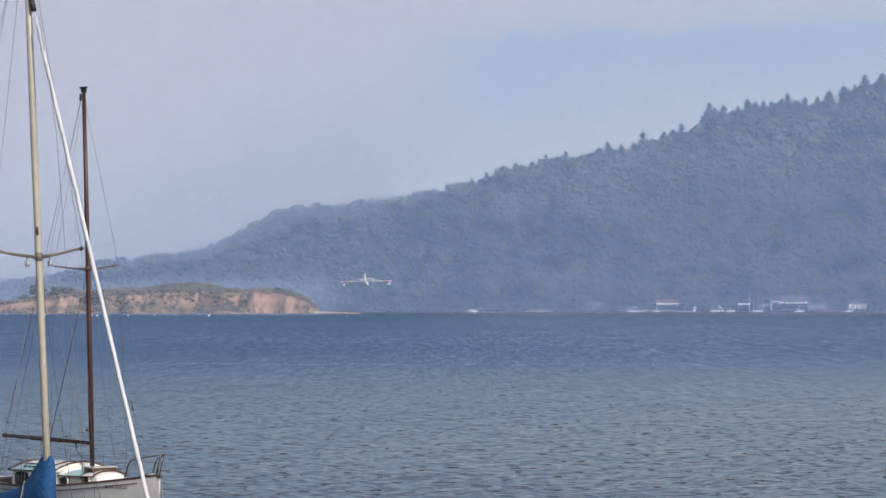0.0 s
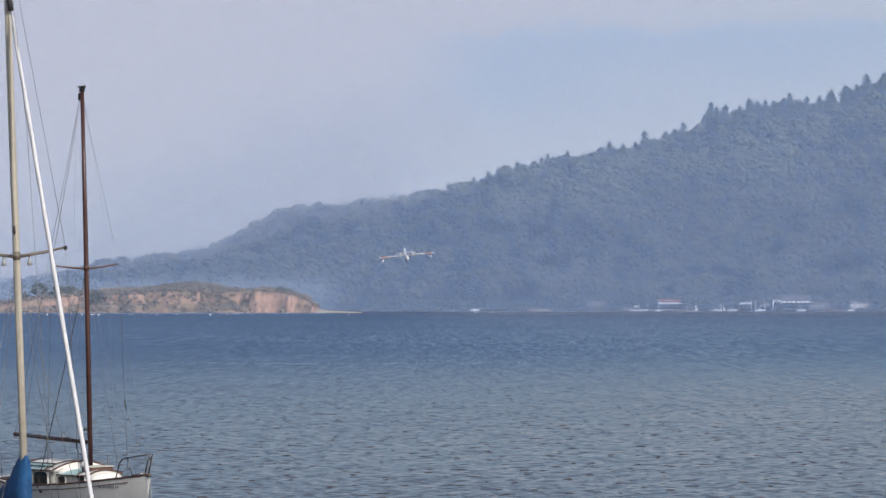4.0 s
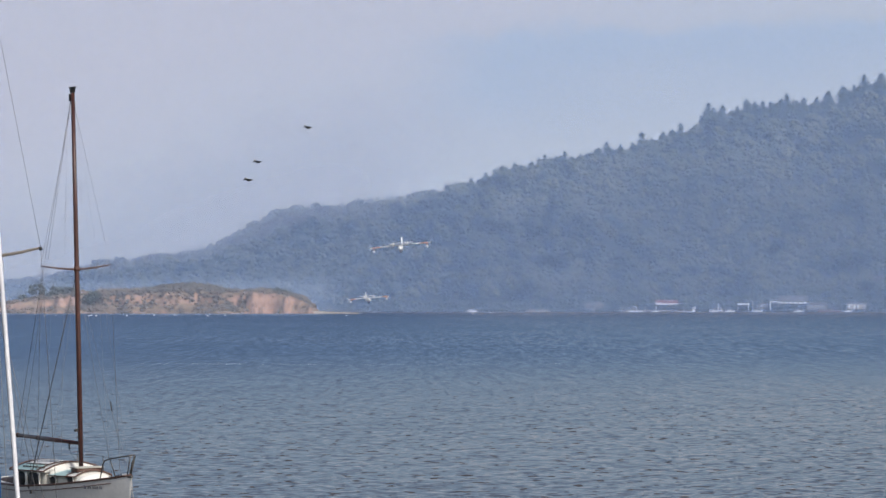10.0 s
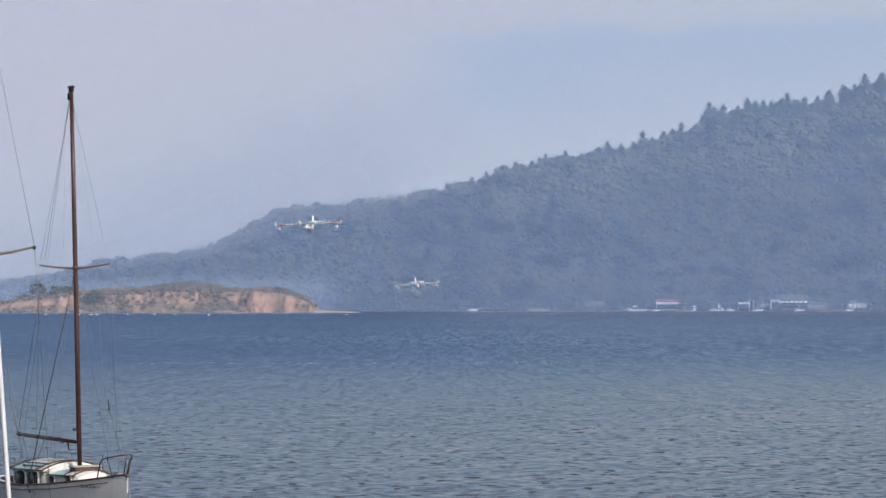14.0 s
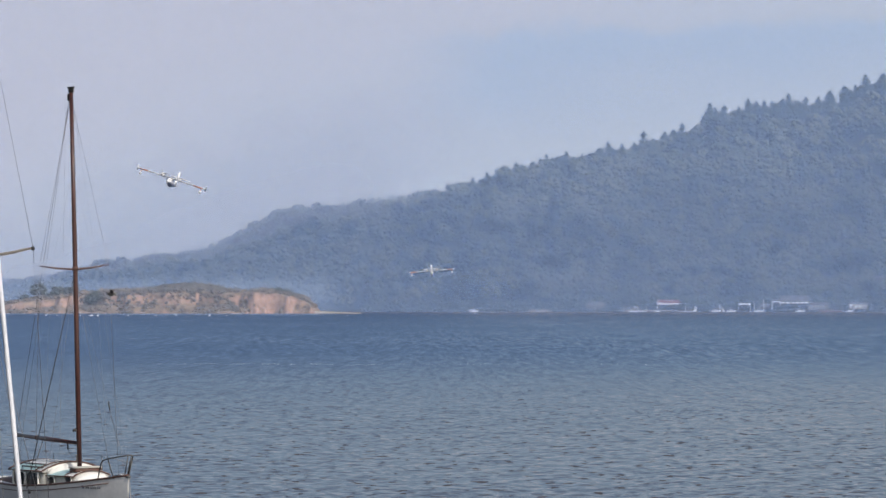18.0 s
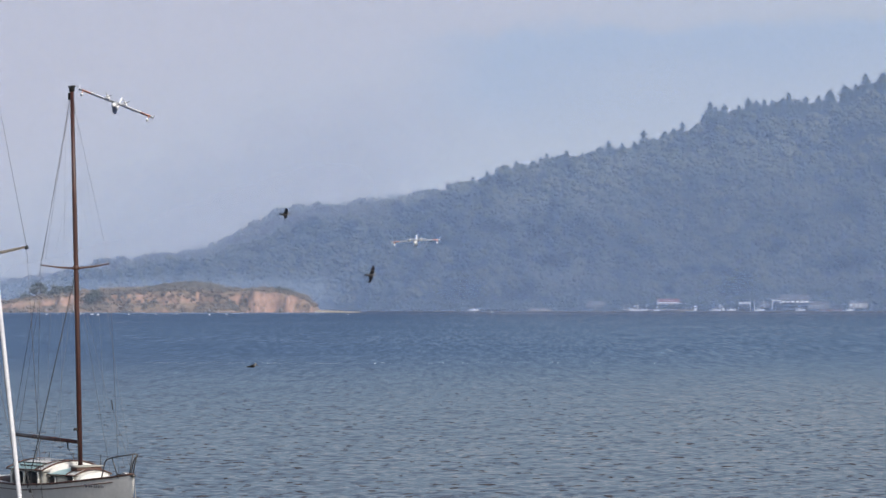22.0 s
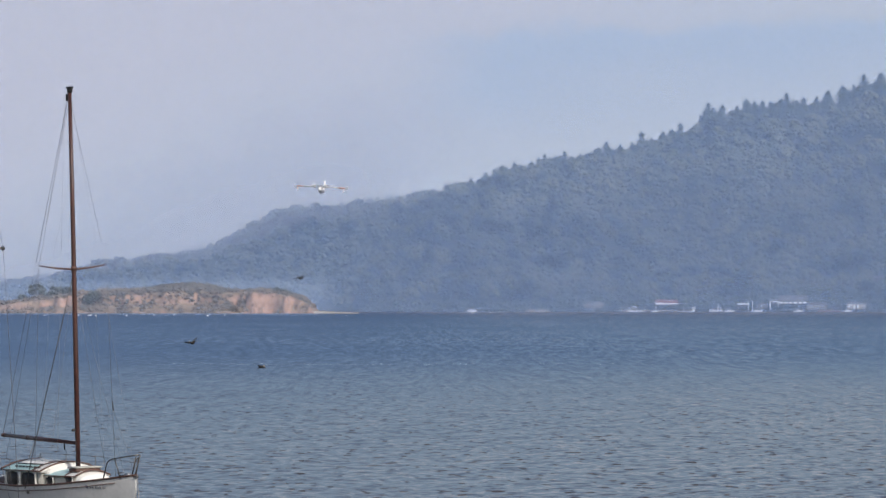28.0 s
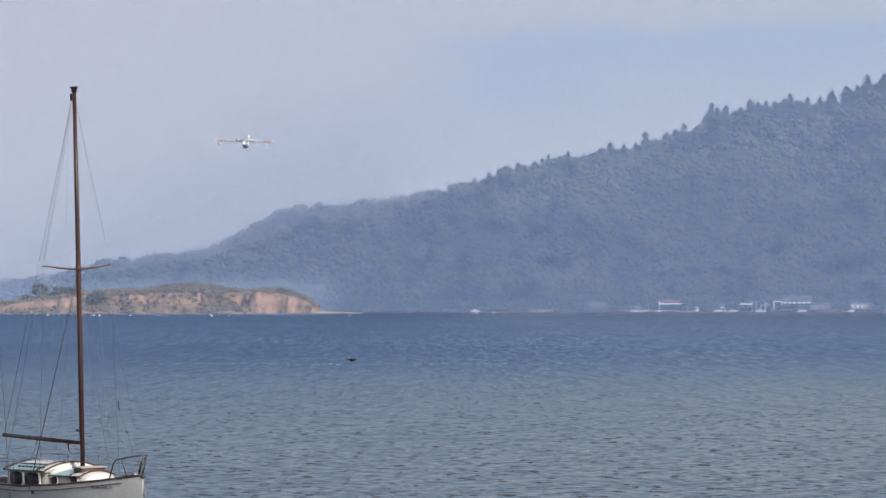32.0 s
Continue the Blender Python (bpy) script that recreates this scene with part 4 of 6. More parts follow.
    # spars
    mast = part("mast", bar([(0, 0, 0.9), (-0.02, 0, 4.5), (-0.06, 0, 8.0), (-0.11, 0, 11.11)], [0.062, 0.062, 0.059, 0.050], 14), RED_WOOD, boat, "red-brown varnished wooden mast")
    part("masthead", boxed((-0.18, -0.06, 11.08), (-0.04, 0.06, 11.20), 0.02), BLACK, mast, "dark masthead fitting")
    part("masthead_crane", boxed((-0.27, -0.05, 11.185), (0.05, 0.05, 11.235), 0.015), BLACK, mast)
    part("masthead_block", bar([(-0.21, -0.04, 11.05), (-0.22, -0.04, 10.86)], 0.03, 8), BLACK, mast)
    part("mast_collar", bar([(-0.04, 0, 6.40), (-0.05, 0, 6.52)], 0.078, 12), DARK_WOOD, mast)
    part("cleat", boxed((-0.04, -0.17, 2.20), (0.04, -0.06, 2.27), 0.02), BLACK, mast)
    for side in (-1, 1):
        part("spreader", bar([(-0.05, 0, 6.44), (-0.09, side * 0.5, 6.48), (-0.12, side * 0.97, 6.55)], [0.026, 0.022, 0.015], 8), DARK_WOOD, mast, "dark wooden spreader")
    part("sail_track", bar([(-0.055, -0.045, 2.0), (-0.11, -0.04, 10.9)], 0.010, 5), LINE, mast, "pale sail track")
    boom = part("boom", bar([(-0.10, 0, 1.89), (-2.4, 0, 1.94), (-4.85, 0, 1.995)], [0.048, 0.058, 0.048], 12), RED_WOOD, boat, "red-brown wooden boom")
    for x in (-1.8, -3.2, -4.75):
        part("boom_band", bar([(x, 0, 1.888 - x * 0.0217), (x + 0.05, 0, 1.888 - x * 0.0217)], 0.064, 10), DARK_WOOD, boom)
    # standing and running rigging
    top = (-0.11, 0, 10.95)
    for side in (-1, 1):
        part("upper_shroud", bar([top, (-0.12, side * 0.97, 6.55), (-0.2, side * 1.17, 0.75)], 0.005, 5), WIRE, boat)
        part("lower_shroud", bar([(-0.05, 0, 6.4), (-0.75, side * 1.2, 0.72)], 0.012 if side < 0 else 0.004, 5), BLACK if side < 0 else WIRE, boat, "dark wrapped shroud" if side < 0 else "")
        part("fore_shroud", bar([(-0.05, 0, 6.4), (0.5, side * 1.12, 0.9)], 0.003, 5), WIRE, boat)
        part("lazy_line", bar([(-0.08, side * 0.02, 9.0), (-0.15, side * 0.62, 6.5), (-0.3, side * 0.9, 1.3)], 0.002, 4), LINE, boat)
    part("topping_lift", bar([(-0.23, 0, 10.95), (-4.8, 0, 2.03)], 0.0065, 5), WIRE, boat)
    part("backstay", bar([(-0.2, 0, 11.0), (-4.85, 0, 0.9)], 0.0045, 5), WIRE, boat)
    part("forestay", bar([(-0.02, 0, 10.9), (3.5, 0, 1.15)], 0.0026, 5), WIRE, boat)
    part("halyard", bar([(-0.15, 0.08, 10.9), (-0.25, 0.10, 1.4)], 0.0028, 5), LINE, boat)
    part("halyard", bar([(-0.2, -0.12, 10.8), (-0.55, -0.35, 1.4)], 0.0028, 5), LINE, boat)
    part("turnbuckle", bar([(1.9, 0.12, 3.02), (1.98, 0.12, 2.78)], 0.016, 6), BLACK, boat)
    part("bow_line", bar([(1.98, 0.12, 2.78), (3.35, 0.05, 1.16)], 0.0045, 5), WIRE, boat)
    part("mainsheet", bar([(-2.7, 0, 1.93), (-2.9, -0.3, 0.9)], 0.012, 5), LINE, boat)
    part("boom_tackle", bar([(-0.85, 0, 1.86), (-0.84, 0, 1.72), (-0.80, 0, 1.68), (-0.25, 0.0, 1.32)], [0.022, 0.02, 0.005, 0.004], 6), BLACK, boat)
    # pulpit and lifelines
    part("pulpit_rail", bar([(2.36, -0.40, 1.0), (2.62, -0.40, 1.44), (2.74, -0.39, 1.53), (2.95, -0.35, 1.575), (3.4, -0.18, 1.64), (3.72, 0, 1.685), (3.4, 0.18, 1.64), (2.95, 0.35, 1.575), (2.74, 0.39, 1.53), (2.62, 0.40, 1.44), (2.36, 0.40, 1.0)], 0.018, 7), STEEL, boat, "bowed steel pulpit")
    for p, q in (((3.0, -0.20, 1.06), (2.97, -0.34, 1.575)), ((3.0, 0.20, 1.06), (2.97, 0.34, 1.575)), ((3.38, -0.05, 1.12), (3.66, -0.05, 1.67)), ((3.38, 0.05, 1.12), (3.66, 0.05, 1.67))):
        part("pulpit_post", bar([p, q], 0.015, 6), STEEL, boat)
    for side in (-1, 1):
        for x, b in ((-4.4, 0.9), (-3.2, 1.12), (-1.6, 1.24)):
            part("stanchion", bar([(x, side * b, 0.9), (x, side * b, 1.48)], 0.012, 6), STEEL, boat)
        part("lifeline", bar([(2.62, side * 0.40, 1.44), (-1.6, side * 1.24, 1.46), (-4.4, side * 0.9, 1.48)], 0.0045, 4), WIRE, boat)
    part("bow_roller", boxed((3.3, -0.05, 1.10), (3.6, 0.05, 1.16), 0.02), STEEL, boat)
    part("anchor_rope", bar([(3.58, 0.0, 1.10), (3.62, 0.02, 0.5), (3.8, 0.05, -0.4)], 0.012, 6), LINE, boat)
    # lettering on the bow, as bars that follow the plating
    for k, (x, w) in enumerate(((1.74, 0.08), (1.88, 0.06), (1.96, 0.06), (2.07, 0.06), (2.15, 0.06), (2.23, 0.06), (2.34, 0.045), (2.40, 0.045))):
        b = np.interp(x, [s[0] for s in SHEER_A], [s[1] for s in SHEER_A])
        b2 = np.interp(x + w, [s[0] for s in SHEER_A], [s[1] for s in SHEER_A])
        bm = bmesh.new()
        rows_ = [[bm.verts.new((x + dx + 0.02, -(bb * (0.972 if z > 0.84 else 0.93) + 0.012), z)) for dx, bb in ((0, b), (w, b2))] for z in (0.79, 0.83, 0.87)]
        for r0, r1 in zip(rows_, rows_[1:]):
            bm.faces.new((r0[0], r0[1], r1[1], r1[0]))
        bmesh.ops.solidify(bm, geom=bm.faces[:], thickness=-0.006)
        part("lettering_bar", bm, BAR_BLUE if k == 0 else BAR_GREY, boat)
    return boat


SHEER_B = [(-5.2, 0.9, 1.05, 0.1, 0.45), (-3.5, 1.35, 1.0, -0.4, 0.45), (-1.5, 1.5, 1.0, -0.55, 0.5), (0.4, 1.4, 1.03, -0.55, 0.6), (1.8, 0.95, 1.09, -0.4, 0.8), (2.7, 0.45, 1.15, -0.2, 1.0), (3.15, 0.03, 1.2, 0.1, 1.2)]


def cream_sloop():
    boat = group("sloop", "white sloop with cream mast, furled jib and blue sail cover", "boat")
    part("hull", hull_mesh(SHEER_B), HULL_WHITE, boat)
    part("deck", deck_mesh(SHEER_B), CABIN_WHITE, boat)
    part("cabin", arch_box(-2.6, 1.5, 0.95, 0.7, 0.95, 1.4, 1.32, 0.14, 0.3, 1.0), CABIN_WHITE, boat)
    for side in (-1, 1):
        part("toe_rail", sheer_strip(SHEER_B, side, 0.0, 0.03, 0.02), STEEL, boat)
        for x in (-1.8, -0.9, 0.1):
            part("porthole", oval_plate(x, 1.2, 0.5, 0.2, side * (0.955 - 0.06 * (x + 2.4)), 0.03 * side, 3.0), DARK_GLASS, boat)
    rake = math.tan(radians(2.1))

    def on_mast(z, dx=0.0, dy=0.0):
        return (dx - rake * z, dy, z)

    mast = part("mast", bar([on_mast(1.3), on_mast(5), on_mast(9), on_mast(11.8)], [0.058, 0.058, 0.056, 0.05], 16), MAST_BEIGE, boat, "cream painted aluminium mast")
    part("mast_track", bar([on_mast(1.8, -0.066), on_mast(11.6, -0.058)], 0.010, 6), PLANE_GREY, mast)
    part("spreader_bracket", bar([on_mast(6.21), on_mast(6.34)], 0.064, 14), SPAR_SHADE_TAUPE, mast)
    part("mast_light", bar([on_mast(6.62, 0.042, -0.036), on_mast(6.68, 0.046, -0.040), on_mast(6.76, 0.042, -0.036)], [0.012, 0.028, 0.012], 8), BLACK, mast, "small dark mast light")
    for side in (-1, 1):
        s = part("spreader", bar([on_mast(6.27, 0, side * 0.06), on_mast(6.33, -0.02, side * 0.5), on_mast(6.40, -0.04, side * 0.85)], [0.028, 0.024, 0.018], 8), SPAR_SHADE_TAUPE, mast, "taupe spreader darkened for shade")
        part("spreader_tip", bar([on_mast(6.385, -0.04, side * 0.84), on_mast(6.40, -0.04, side * 0.89)], 0.032, 8), BLACK, s)
        lamp = part("deck_lamp", bar([on_mast(6.25, 0.0, side * 0.22), on_mast(6.18, 0, side * 0.22), on_mast(6.12, 0, side * 0.22)], [0.012, 0.034, 0.042], 10), PLANE_GREY, mast, "small downward deck lamp")
        part("lamp_bracket", bar([on_mast(6.31, 0, side * 0.22), on_mast(6.22, 0, side * 0.22)], 0.012, 6), STEEL, lamp)
        part("upper_shroud", bar([on_mast(11.6), on_mast(6.40, -0.04, side * 0.87), (-0.25, side * 1.08, 1.05)], 0.0045, 5), WIRE, boat)
        part("lower_shroud", bar([on_mast(6.2), (-0.6, side * 1.02, 1.05)], 0.0045, 5), WIRE, boat)
        part("lower_shroud", bar([on_mast(6.2), (0.45, side * 1.02, 1.05)], 0.0045, 5), WIRE, boat)
    a, b = Vector((3.02, 0, 1.25)), Vector((-0.52, 0, 11.0))
    part("forestay", bar([a, b], 0.007, 5), WIRE, boat)
    jib_pts = [a + (b - a) * q for q in (0.03, 0.06, 0.2, 0.4, 0.6, 0.8, 0.90, 0.915)]
    jib = part("furled_jib", bar(jib_pts, [0.02, 0.034, 0.036, 0.035, 0.032, 0.028, 0.02, 0.010], 12), SAIL_WHITE, boat, "white jib rolled tight round its stay")
    # grey bars paint the shaded side onto the rolled jib
    for k in range(9):
        q = 0.10 + 0.088 * k
        p0, p1 = a + (b - a) * q + Vector((-0.010, -0.022, 0)), a + (b - a) * (q + 0.087) + Vector((0.010, -0.026, 0))
        part("jib_shade_bar", bar([p0, p1], 0.017, 6), PLANE_GREY, jib, "grey bar for the shaded side of the jib")
    part("furler_swivel", bar([a + (b - a) * 0.918, a + (b - a) * 0.94], 0.045, 8), BLACK, boat, "black swivel above the jib")
    part("furler_drum", bar([a + (b - a) * 0.01, a + (b - a) * 0.03], 0.09, 10), BLACK, boat)
    part("jib_halyard", bar([on_mast(11.1, 0.1), a + (b - a) * 0.72 + Vector((-0.16, 0, 0)), on_mast(1.6, 0.9, 0.1)], 0.0042, 5), LINE, boat)
    part("backstay", bar([on_mast(11.7), (-5.1, 0, 1.1)], 0.007, 5), WIRE, boat)
    part("topping_lift", bar([on_mast(11.6, -0.1), (-3.9, 0, 2.4)], 0.005, 5), LINE, boat)
    part("boom", bar([(-0.12, 0, 2.05), (-3.9, 0, 2.2)], 0.06, 10), MAST_BEIGE, boat)
    bm = bmesh.new()
    rings = []
    for x, zt, w in ((0.08, 3.08, 0.02), (0.07, 3.10, 0.09), (-0.05, 3.11, 0.125), (-0.20, 3.09, 0.14), (-0.32, 2.95, 0.15), (-0.5, 2.76, 0.17), (-0.85, 2.57, 0.20), (-1.4, 2.47, 0.20), (-2.2, 2.40, 0.18), (-3.2, 2.36, 0.14), (-3.75, 2.32, 0.08)):
        zb = 1.92 if x < 0 else 2.0
        pts = []
        for k in range(12):
            ang = 2 * math.pi * k / 12
            wob = 1 + 0.10 * math.sin(5 * x + 3 * ang) + 0.06 * math.sin(11 * x + 2 * ang)
            pts.append((x - 0.05, w * math.sin(ang) * wob, (zt + zb) / 2 + (zt - zb) / 2 * math.cos(ang)))
        rings.append(ring(bm, pts))
    skin(bm, rings)
    cover = part("sail_cover", bm, BLUE_CANVAS, boat, "bright blue canvas cover over the mainsail")
    for x, z0, z1 in ((-0.6, 1.9, 2.70), (-1.6, 1.95, 2.47), (-2.6, 2.0, 2.4)):
        part("cover_tie", bar([(x, -0.21, z0 + 0.1), (x, -0.215, (z0 + z1) / 2), (x, -0.1, z1)], 0.012, 5), LINE, cover)
    return boat


sailboat = wooden_sailboat()
sloop = cream_sloop()


# ---- amphibious aircraft ----
def wing_mesh(spans, dihedral=0.0):
    """spans: y, leading edge x, chord, thickness, z."""
    bm = bmesh.new()
    rings = []
    for y, le, chord, th, z in spans:
        prof = [(0, 0), (0.06, 0.5), (0.3, 0.8), (0.65, 0.45), (1, 0.03), (0.65, -0.22), (0.3, -0.3), (0.06, -0.25)]
        rings.append(ring(bm, [(le - chord * u, y, z + th * v) for u, v in prof]))
    skin(bm, rings)
    return bm


def scooper():
    plane = group("amphibious_aircraft", "white twin-propeller flying boat with orange-red wing panels, in flight", "aircraft", "water-bombing aircraft")
    st = [(6.6, -1.3, -0.9, 0.15), (6.3, -1.9, -0.5, 0.65), (5.4, -2.3, -0.1, 1.0), (4.2, -2.5, 0.35, 1.2), (2.6, -2.6, 0.5, 1.25), (0.5, -2.65, 0.5, 1.25), (-1.6, -2.55, 0.45, 1.2), (-1.7, -2.4, 0.45, 1.2),
          (-5, -2.0, 0.3, 1.0), (-9, -1.3, 0.1, 0.62), (-12.4, -0.7, -0.05, 0.28)]
    bm = bmesh.new()
    rings = []
    for x, zb, zt, w in st:
        pts = []
        for k in range(14):
            a = 2 * math.pi * k / 14
            c, s = math.sin(a), math.cos(a)
            if s > 0:
                pts.append((x, 0.86 * w * c, (zb + zt) / 2 + (zt - zb) / 2 * s))
            else:
                pts.append((x, 0.86 * w * c, (zb + zt) / 2 - (zt - zb) / 2 * (1 - abs(c)) ** 0.85))
        rings.append(ring(bm, pts))
    skin(bm, rings)
    body = part("fuselage", bm, PLANE_WHITE, plane, "white boat-shaped fuselage")
    # the white hull's shaded belly is painted on as a grey bottom
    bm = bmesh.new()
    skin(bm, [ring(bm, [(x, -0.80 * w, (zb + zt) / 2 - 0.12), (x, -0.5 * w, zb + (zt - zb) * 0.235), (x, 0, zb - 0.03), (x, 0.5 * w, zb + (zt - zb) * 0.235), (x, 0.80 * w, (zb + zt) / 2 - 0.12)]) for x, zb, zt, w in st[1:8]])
    part("planing_bottom", bm, BELLY_SHADE_GREY, body, "V-shaped planing bottom, grey for belly shade", smooth=False)
    part("keel", bar([(5.9, 0, -2.16), (3.5, 0, -2.53), (0.5, 0, -2.64), (-1.5, 0, -2.55)], [0.06, 0.10, 0.10, 0.08], 6), PLANE_GREY, body)
    for side in (-1, 1):
        part("cockpit_window", oval_plate(4.75, -0.28, 1.1, 0.5, side * 0.93, 0.12 * side, 3.0, -0.5 * side), DARK_GLASS, body)
    part("windscreen", boxed((5.3, -0.62, -0.5), (5.75, 0.62, -0.18), 0.12), DARK_GLASS, body)
    part("pylon", boxed((-1.4, -0.8, 0.3), (1.6, 0.8, 0.85), 0.3), PLANE_WHITE, body)
    wing = part("wing", wing_mesh([(-9.2, 1.75, 3.45, 0.42, 0.75), (0, 1.75, 3.45, 0.5, 0.8), (9.2, 1.75, 3.45, 0.42, 0.75)]), PLANE_GREY, plane, "grey high wing")
    for side in (-1, 1):
        part("outer_panel", wing_mesh([(side * y, 1.75, 3.45, 0.4, 0.75) for y in (9.2, 13.2)]), PLANE_RED, wing, "orange-red outer wing panel")
        part("leading_edge", bar([(1.72, side * 3.9, 0.83), (1.72, side * 9.2, 0.80)], 0.16, 8), PLANE_WHITE, wing, "white leading edge")
        part("leading_edge", bar([(1.76, side * 9.7, 0.80), (1.76, side * 13.2, 0.80)], 0.05, 8), PLANE_RED, wing, "orange-red leading edge")
        part("landing_light", bar([(1.95, side * 9.0, 0.80), (1.95, side * 9.5, 0.80)], 0.30, 8), BUOY_WHITE, wing)
        part("wing_tip", wing_mesh([(side * 13.2, 1.75, 3.45, 0.4, 0.75), (side * 14.3, 1.5, 3.0, 0.25, 0.75)]), PLANE_WHITE, wing)
        part("winglet", wing_mesh([(side * 14.2, 1.5, 2.6, 0.2, -0.1), (side * 14.4, 1.2, 2.2, 0.2, 2.0)]), PLANE_WHITE, wing, "upturned white wing tip")
        part("flap_rail", bar([(-1.7, side * 6.2, 0.6), (-2.2, side * 6.2, 0.45)], 0.14, 6), PLANE_GREY, wing)
        fl = part("float", bar([(2.2, side * 12.6, -0.95), (1.6, side * 12.6, -0.95), (0.4, side * 12.6, -0.95), (-1.2, side * 12.6, -0.85)], [0.15, 0.52, 0.56, 0.12], 10), PLANE_WHITE, plane, "white wing float")
        part("float_strut", bar([(0.9, side * 12.6, 0.7), (0.9, side * 12.6, -0.7)], 0.13, 6), PLANE_RED, fl)
        nac = part("engine", bar([(4.4, side * 3.3, 1.15), (4.2, side * 3.3, 1.15), (3.2, side * 3.3, 1.12), (1.2, side * 3.3, 1.05), (-1.0, side * 3.3, 0.95)], [0.45, 0.75, 0.84, 0.75, 0.3], 12), PLANE_WHITE, plane, "white engine nacelle above the wing")
        part("intake", bar([(4.25, side * 3.3, 0.68), (3.2, side * 3.3, 0.65)], 0.25, 8), PLANE_GREY, nac)
        bm = bmesh.new()
        tube(bm, [(-0.1, 0, 0), (0.15, 0, 0), (0.4, 0, 0)], [0.28, 0.24, 0.05], 8)
        for k in range(4):
            a = math.pi / 2 * k + 0.4
            d = Vector((0, math.cos(a), math.sin(a)))
            t = Vector((0.6, -math.sin(a) * 0.8, math.cos(a) * 0.8))
            rr = []
            for q, w in ((0.2, 0.10), (0.8, 0.19), (1.5, 0.19), (1.98, 0.09)):
                rr.append(ring(bm, [d * q + t * w, d * q + Vector((0.03, 0, 0)), d * q - t * w, d * q - Vector((0.03, 0, 0))]))
            skin(bm, rr)
        prop = part("propeller", bm, PLANE_GREY, plane, "four-bladed grey propeller")
        prop.location = (4.55, side * 3.3, 1.15)
    bm = bmesh.new()
    rr = []
    for z, le, ch, th in ((-0.2, -8.2, 4.6, 0.36), (1.2, -8.8, 3.9, 0.36), (3.2, -9.8, 3.1, 0.34), (5.5, -10.9, 2.2, 0.28)):
        rr.append(ring(bm, [(le - ch * u, th * v, z) for u, v in ((0, 0), (0.2, 1), (0.6, 0.8), (1, 0), (0.6, -0.8), (0.2, -1))]))
    skin(bm, rr)
    fin = part("tail_fin", bm, PLANE_WHITE, plane, "tall white tail fin")
    part("rudder_panel", boxed((-12.7, -0.14, 2.4), (-11.9, 0.14, 5.0), 0.05), PLANE_RED, fin, "orange-red rudder")
    part("tailplane", wing_mesh([(-5.4, -9.6, 1.8, 0.18, 2.75), (0, -9.2, 2.7, 0.26, 2.7), (5.4, -9.6, 1.8, 0.18, 2.75)]), PLANE_WHITE, plane, "white tailplane")
    return plane


plane_lead = scooper()
plane_second = copy_thing(plane_lead, pose(0, 3500, 20))


# ---- pelicans ----
def pelican():
    bird = group("pelican", "dark brown pelican with long wings and a long bill", "bird", "pelicans over the bay")
    bm = bmesh.new()
    spine = [(-0.46, 0.02, 0.02), (-0.36, 0.03, 0.07), (-0.20, 0.0, 0.14), (0.0, -0.02, 0.175), (0.16, 0.0, 0.15), (0.26, 0.06, 0.095), (0.30, 0.12, 0.06)]
    rings = [ring(bm, [(x, r * 0.95 * math.cos(a), z + r * 0.85 * math.sin(a)) for a in (2 * math.pi * k / 10 for k in range(10))]) for x, z, r in spine]
    skin(bm, rings)
    body = part("body", bm, FEATHER, bird)
    part("tail", wing_mesh([(-0.13, -0.38, 0.18, 0.02, 0.0), (0.0, -0.36, 0.24, 0.03, 0.02), (0.13, -0.38, 0.18, 0.02, 0.0)]), FEATHER, body)
    part("neck", bar([(0.24, 0, 0.08), (0.31, 0, 0.17), (0.33, 0, 0.22)], [0.075, 0.06, 0.05], 8), FEATHER_PALE, body, "pale neck")
    part("head", bar([(0.28, 0, 0.23), (0.35, 0, 0.235), (0.42, 0, 0.20)], [0.045, 0.07, 0.035], 8), FEATHER_PALE, body, "pale head")
    part("bill", bar([(0.40, 0, 0.20), (0.50, 0, 0.10), (0.62, 0, -0.02)], [0.035, 0.034, 0.010], 7), BILL, body, "long grey-brown bill")
    for side in (-1, 1):
        w = part("wing", wing_mesh([(0, 0.20, 0.36, 0.045, 0), (side * 0.28, 0.27, 0.36, 0.035, 0.01), (side * 0.52, 0.24, 0.33, 0.025, 0.01)]), FEATHER, bird)
        w.location = (0.02, side * 0.10, 0.10)
        o = part("outer_wing", wing_mesh([(0, 0.24, 0.33, 0.025, 0), (side * 0.25, 0.17, 0.29, 0.018, 0.0), (side * 0.45, 0.03, 0.20, 0.012, 0.0), (side * 0.53, -0.12, 0.07, 0.006, 0.0)]), FEATHER, w)
        o.location = (0, side * 0.52, 0.01)
        part("wing_coverts", wing_mesh([(side * 0.06, 0.10, 0.15, 0.02, 0.032), (side * 0.28, 0.17, 0.15, 0.018, 0.034), (side * 0.48, 0.16, 0.12, 0.012, 0.026)]), FEATHER_SILVER, w, "silver-grey wing coverts")
    return bird


pelicans = [pelican()]
for k in range(5):
    pelicans.append(copy_thing(pelicans[0], pose(0, 500 + k, 60)))


# ---- the diver's splash ----
def drops(name, centres, sizes, parent, label, seed):
    v, f = clump_cloud(centres, sizes, seed, 0.3, 1.0)
    ob = new(name, raw_mesh(name, v, f, FOAM, False))
    ob.parent = parent
    ob.location = (0, 0, -3)
    return tagged(ob, label)


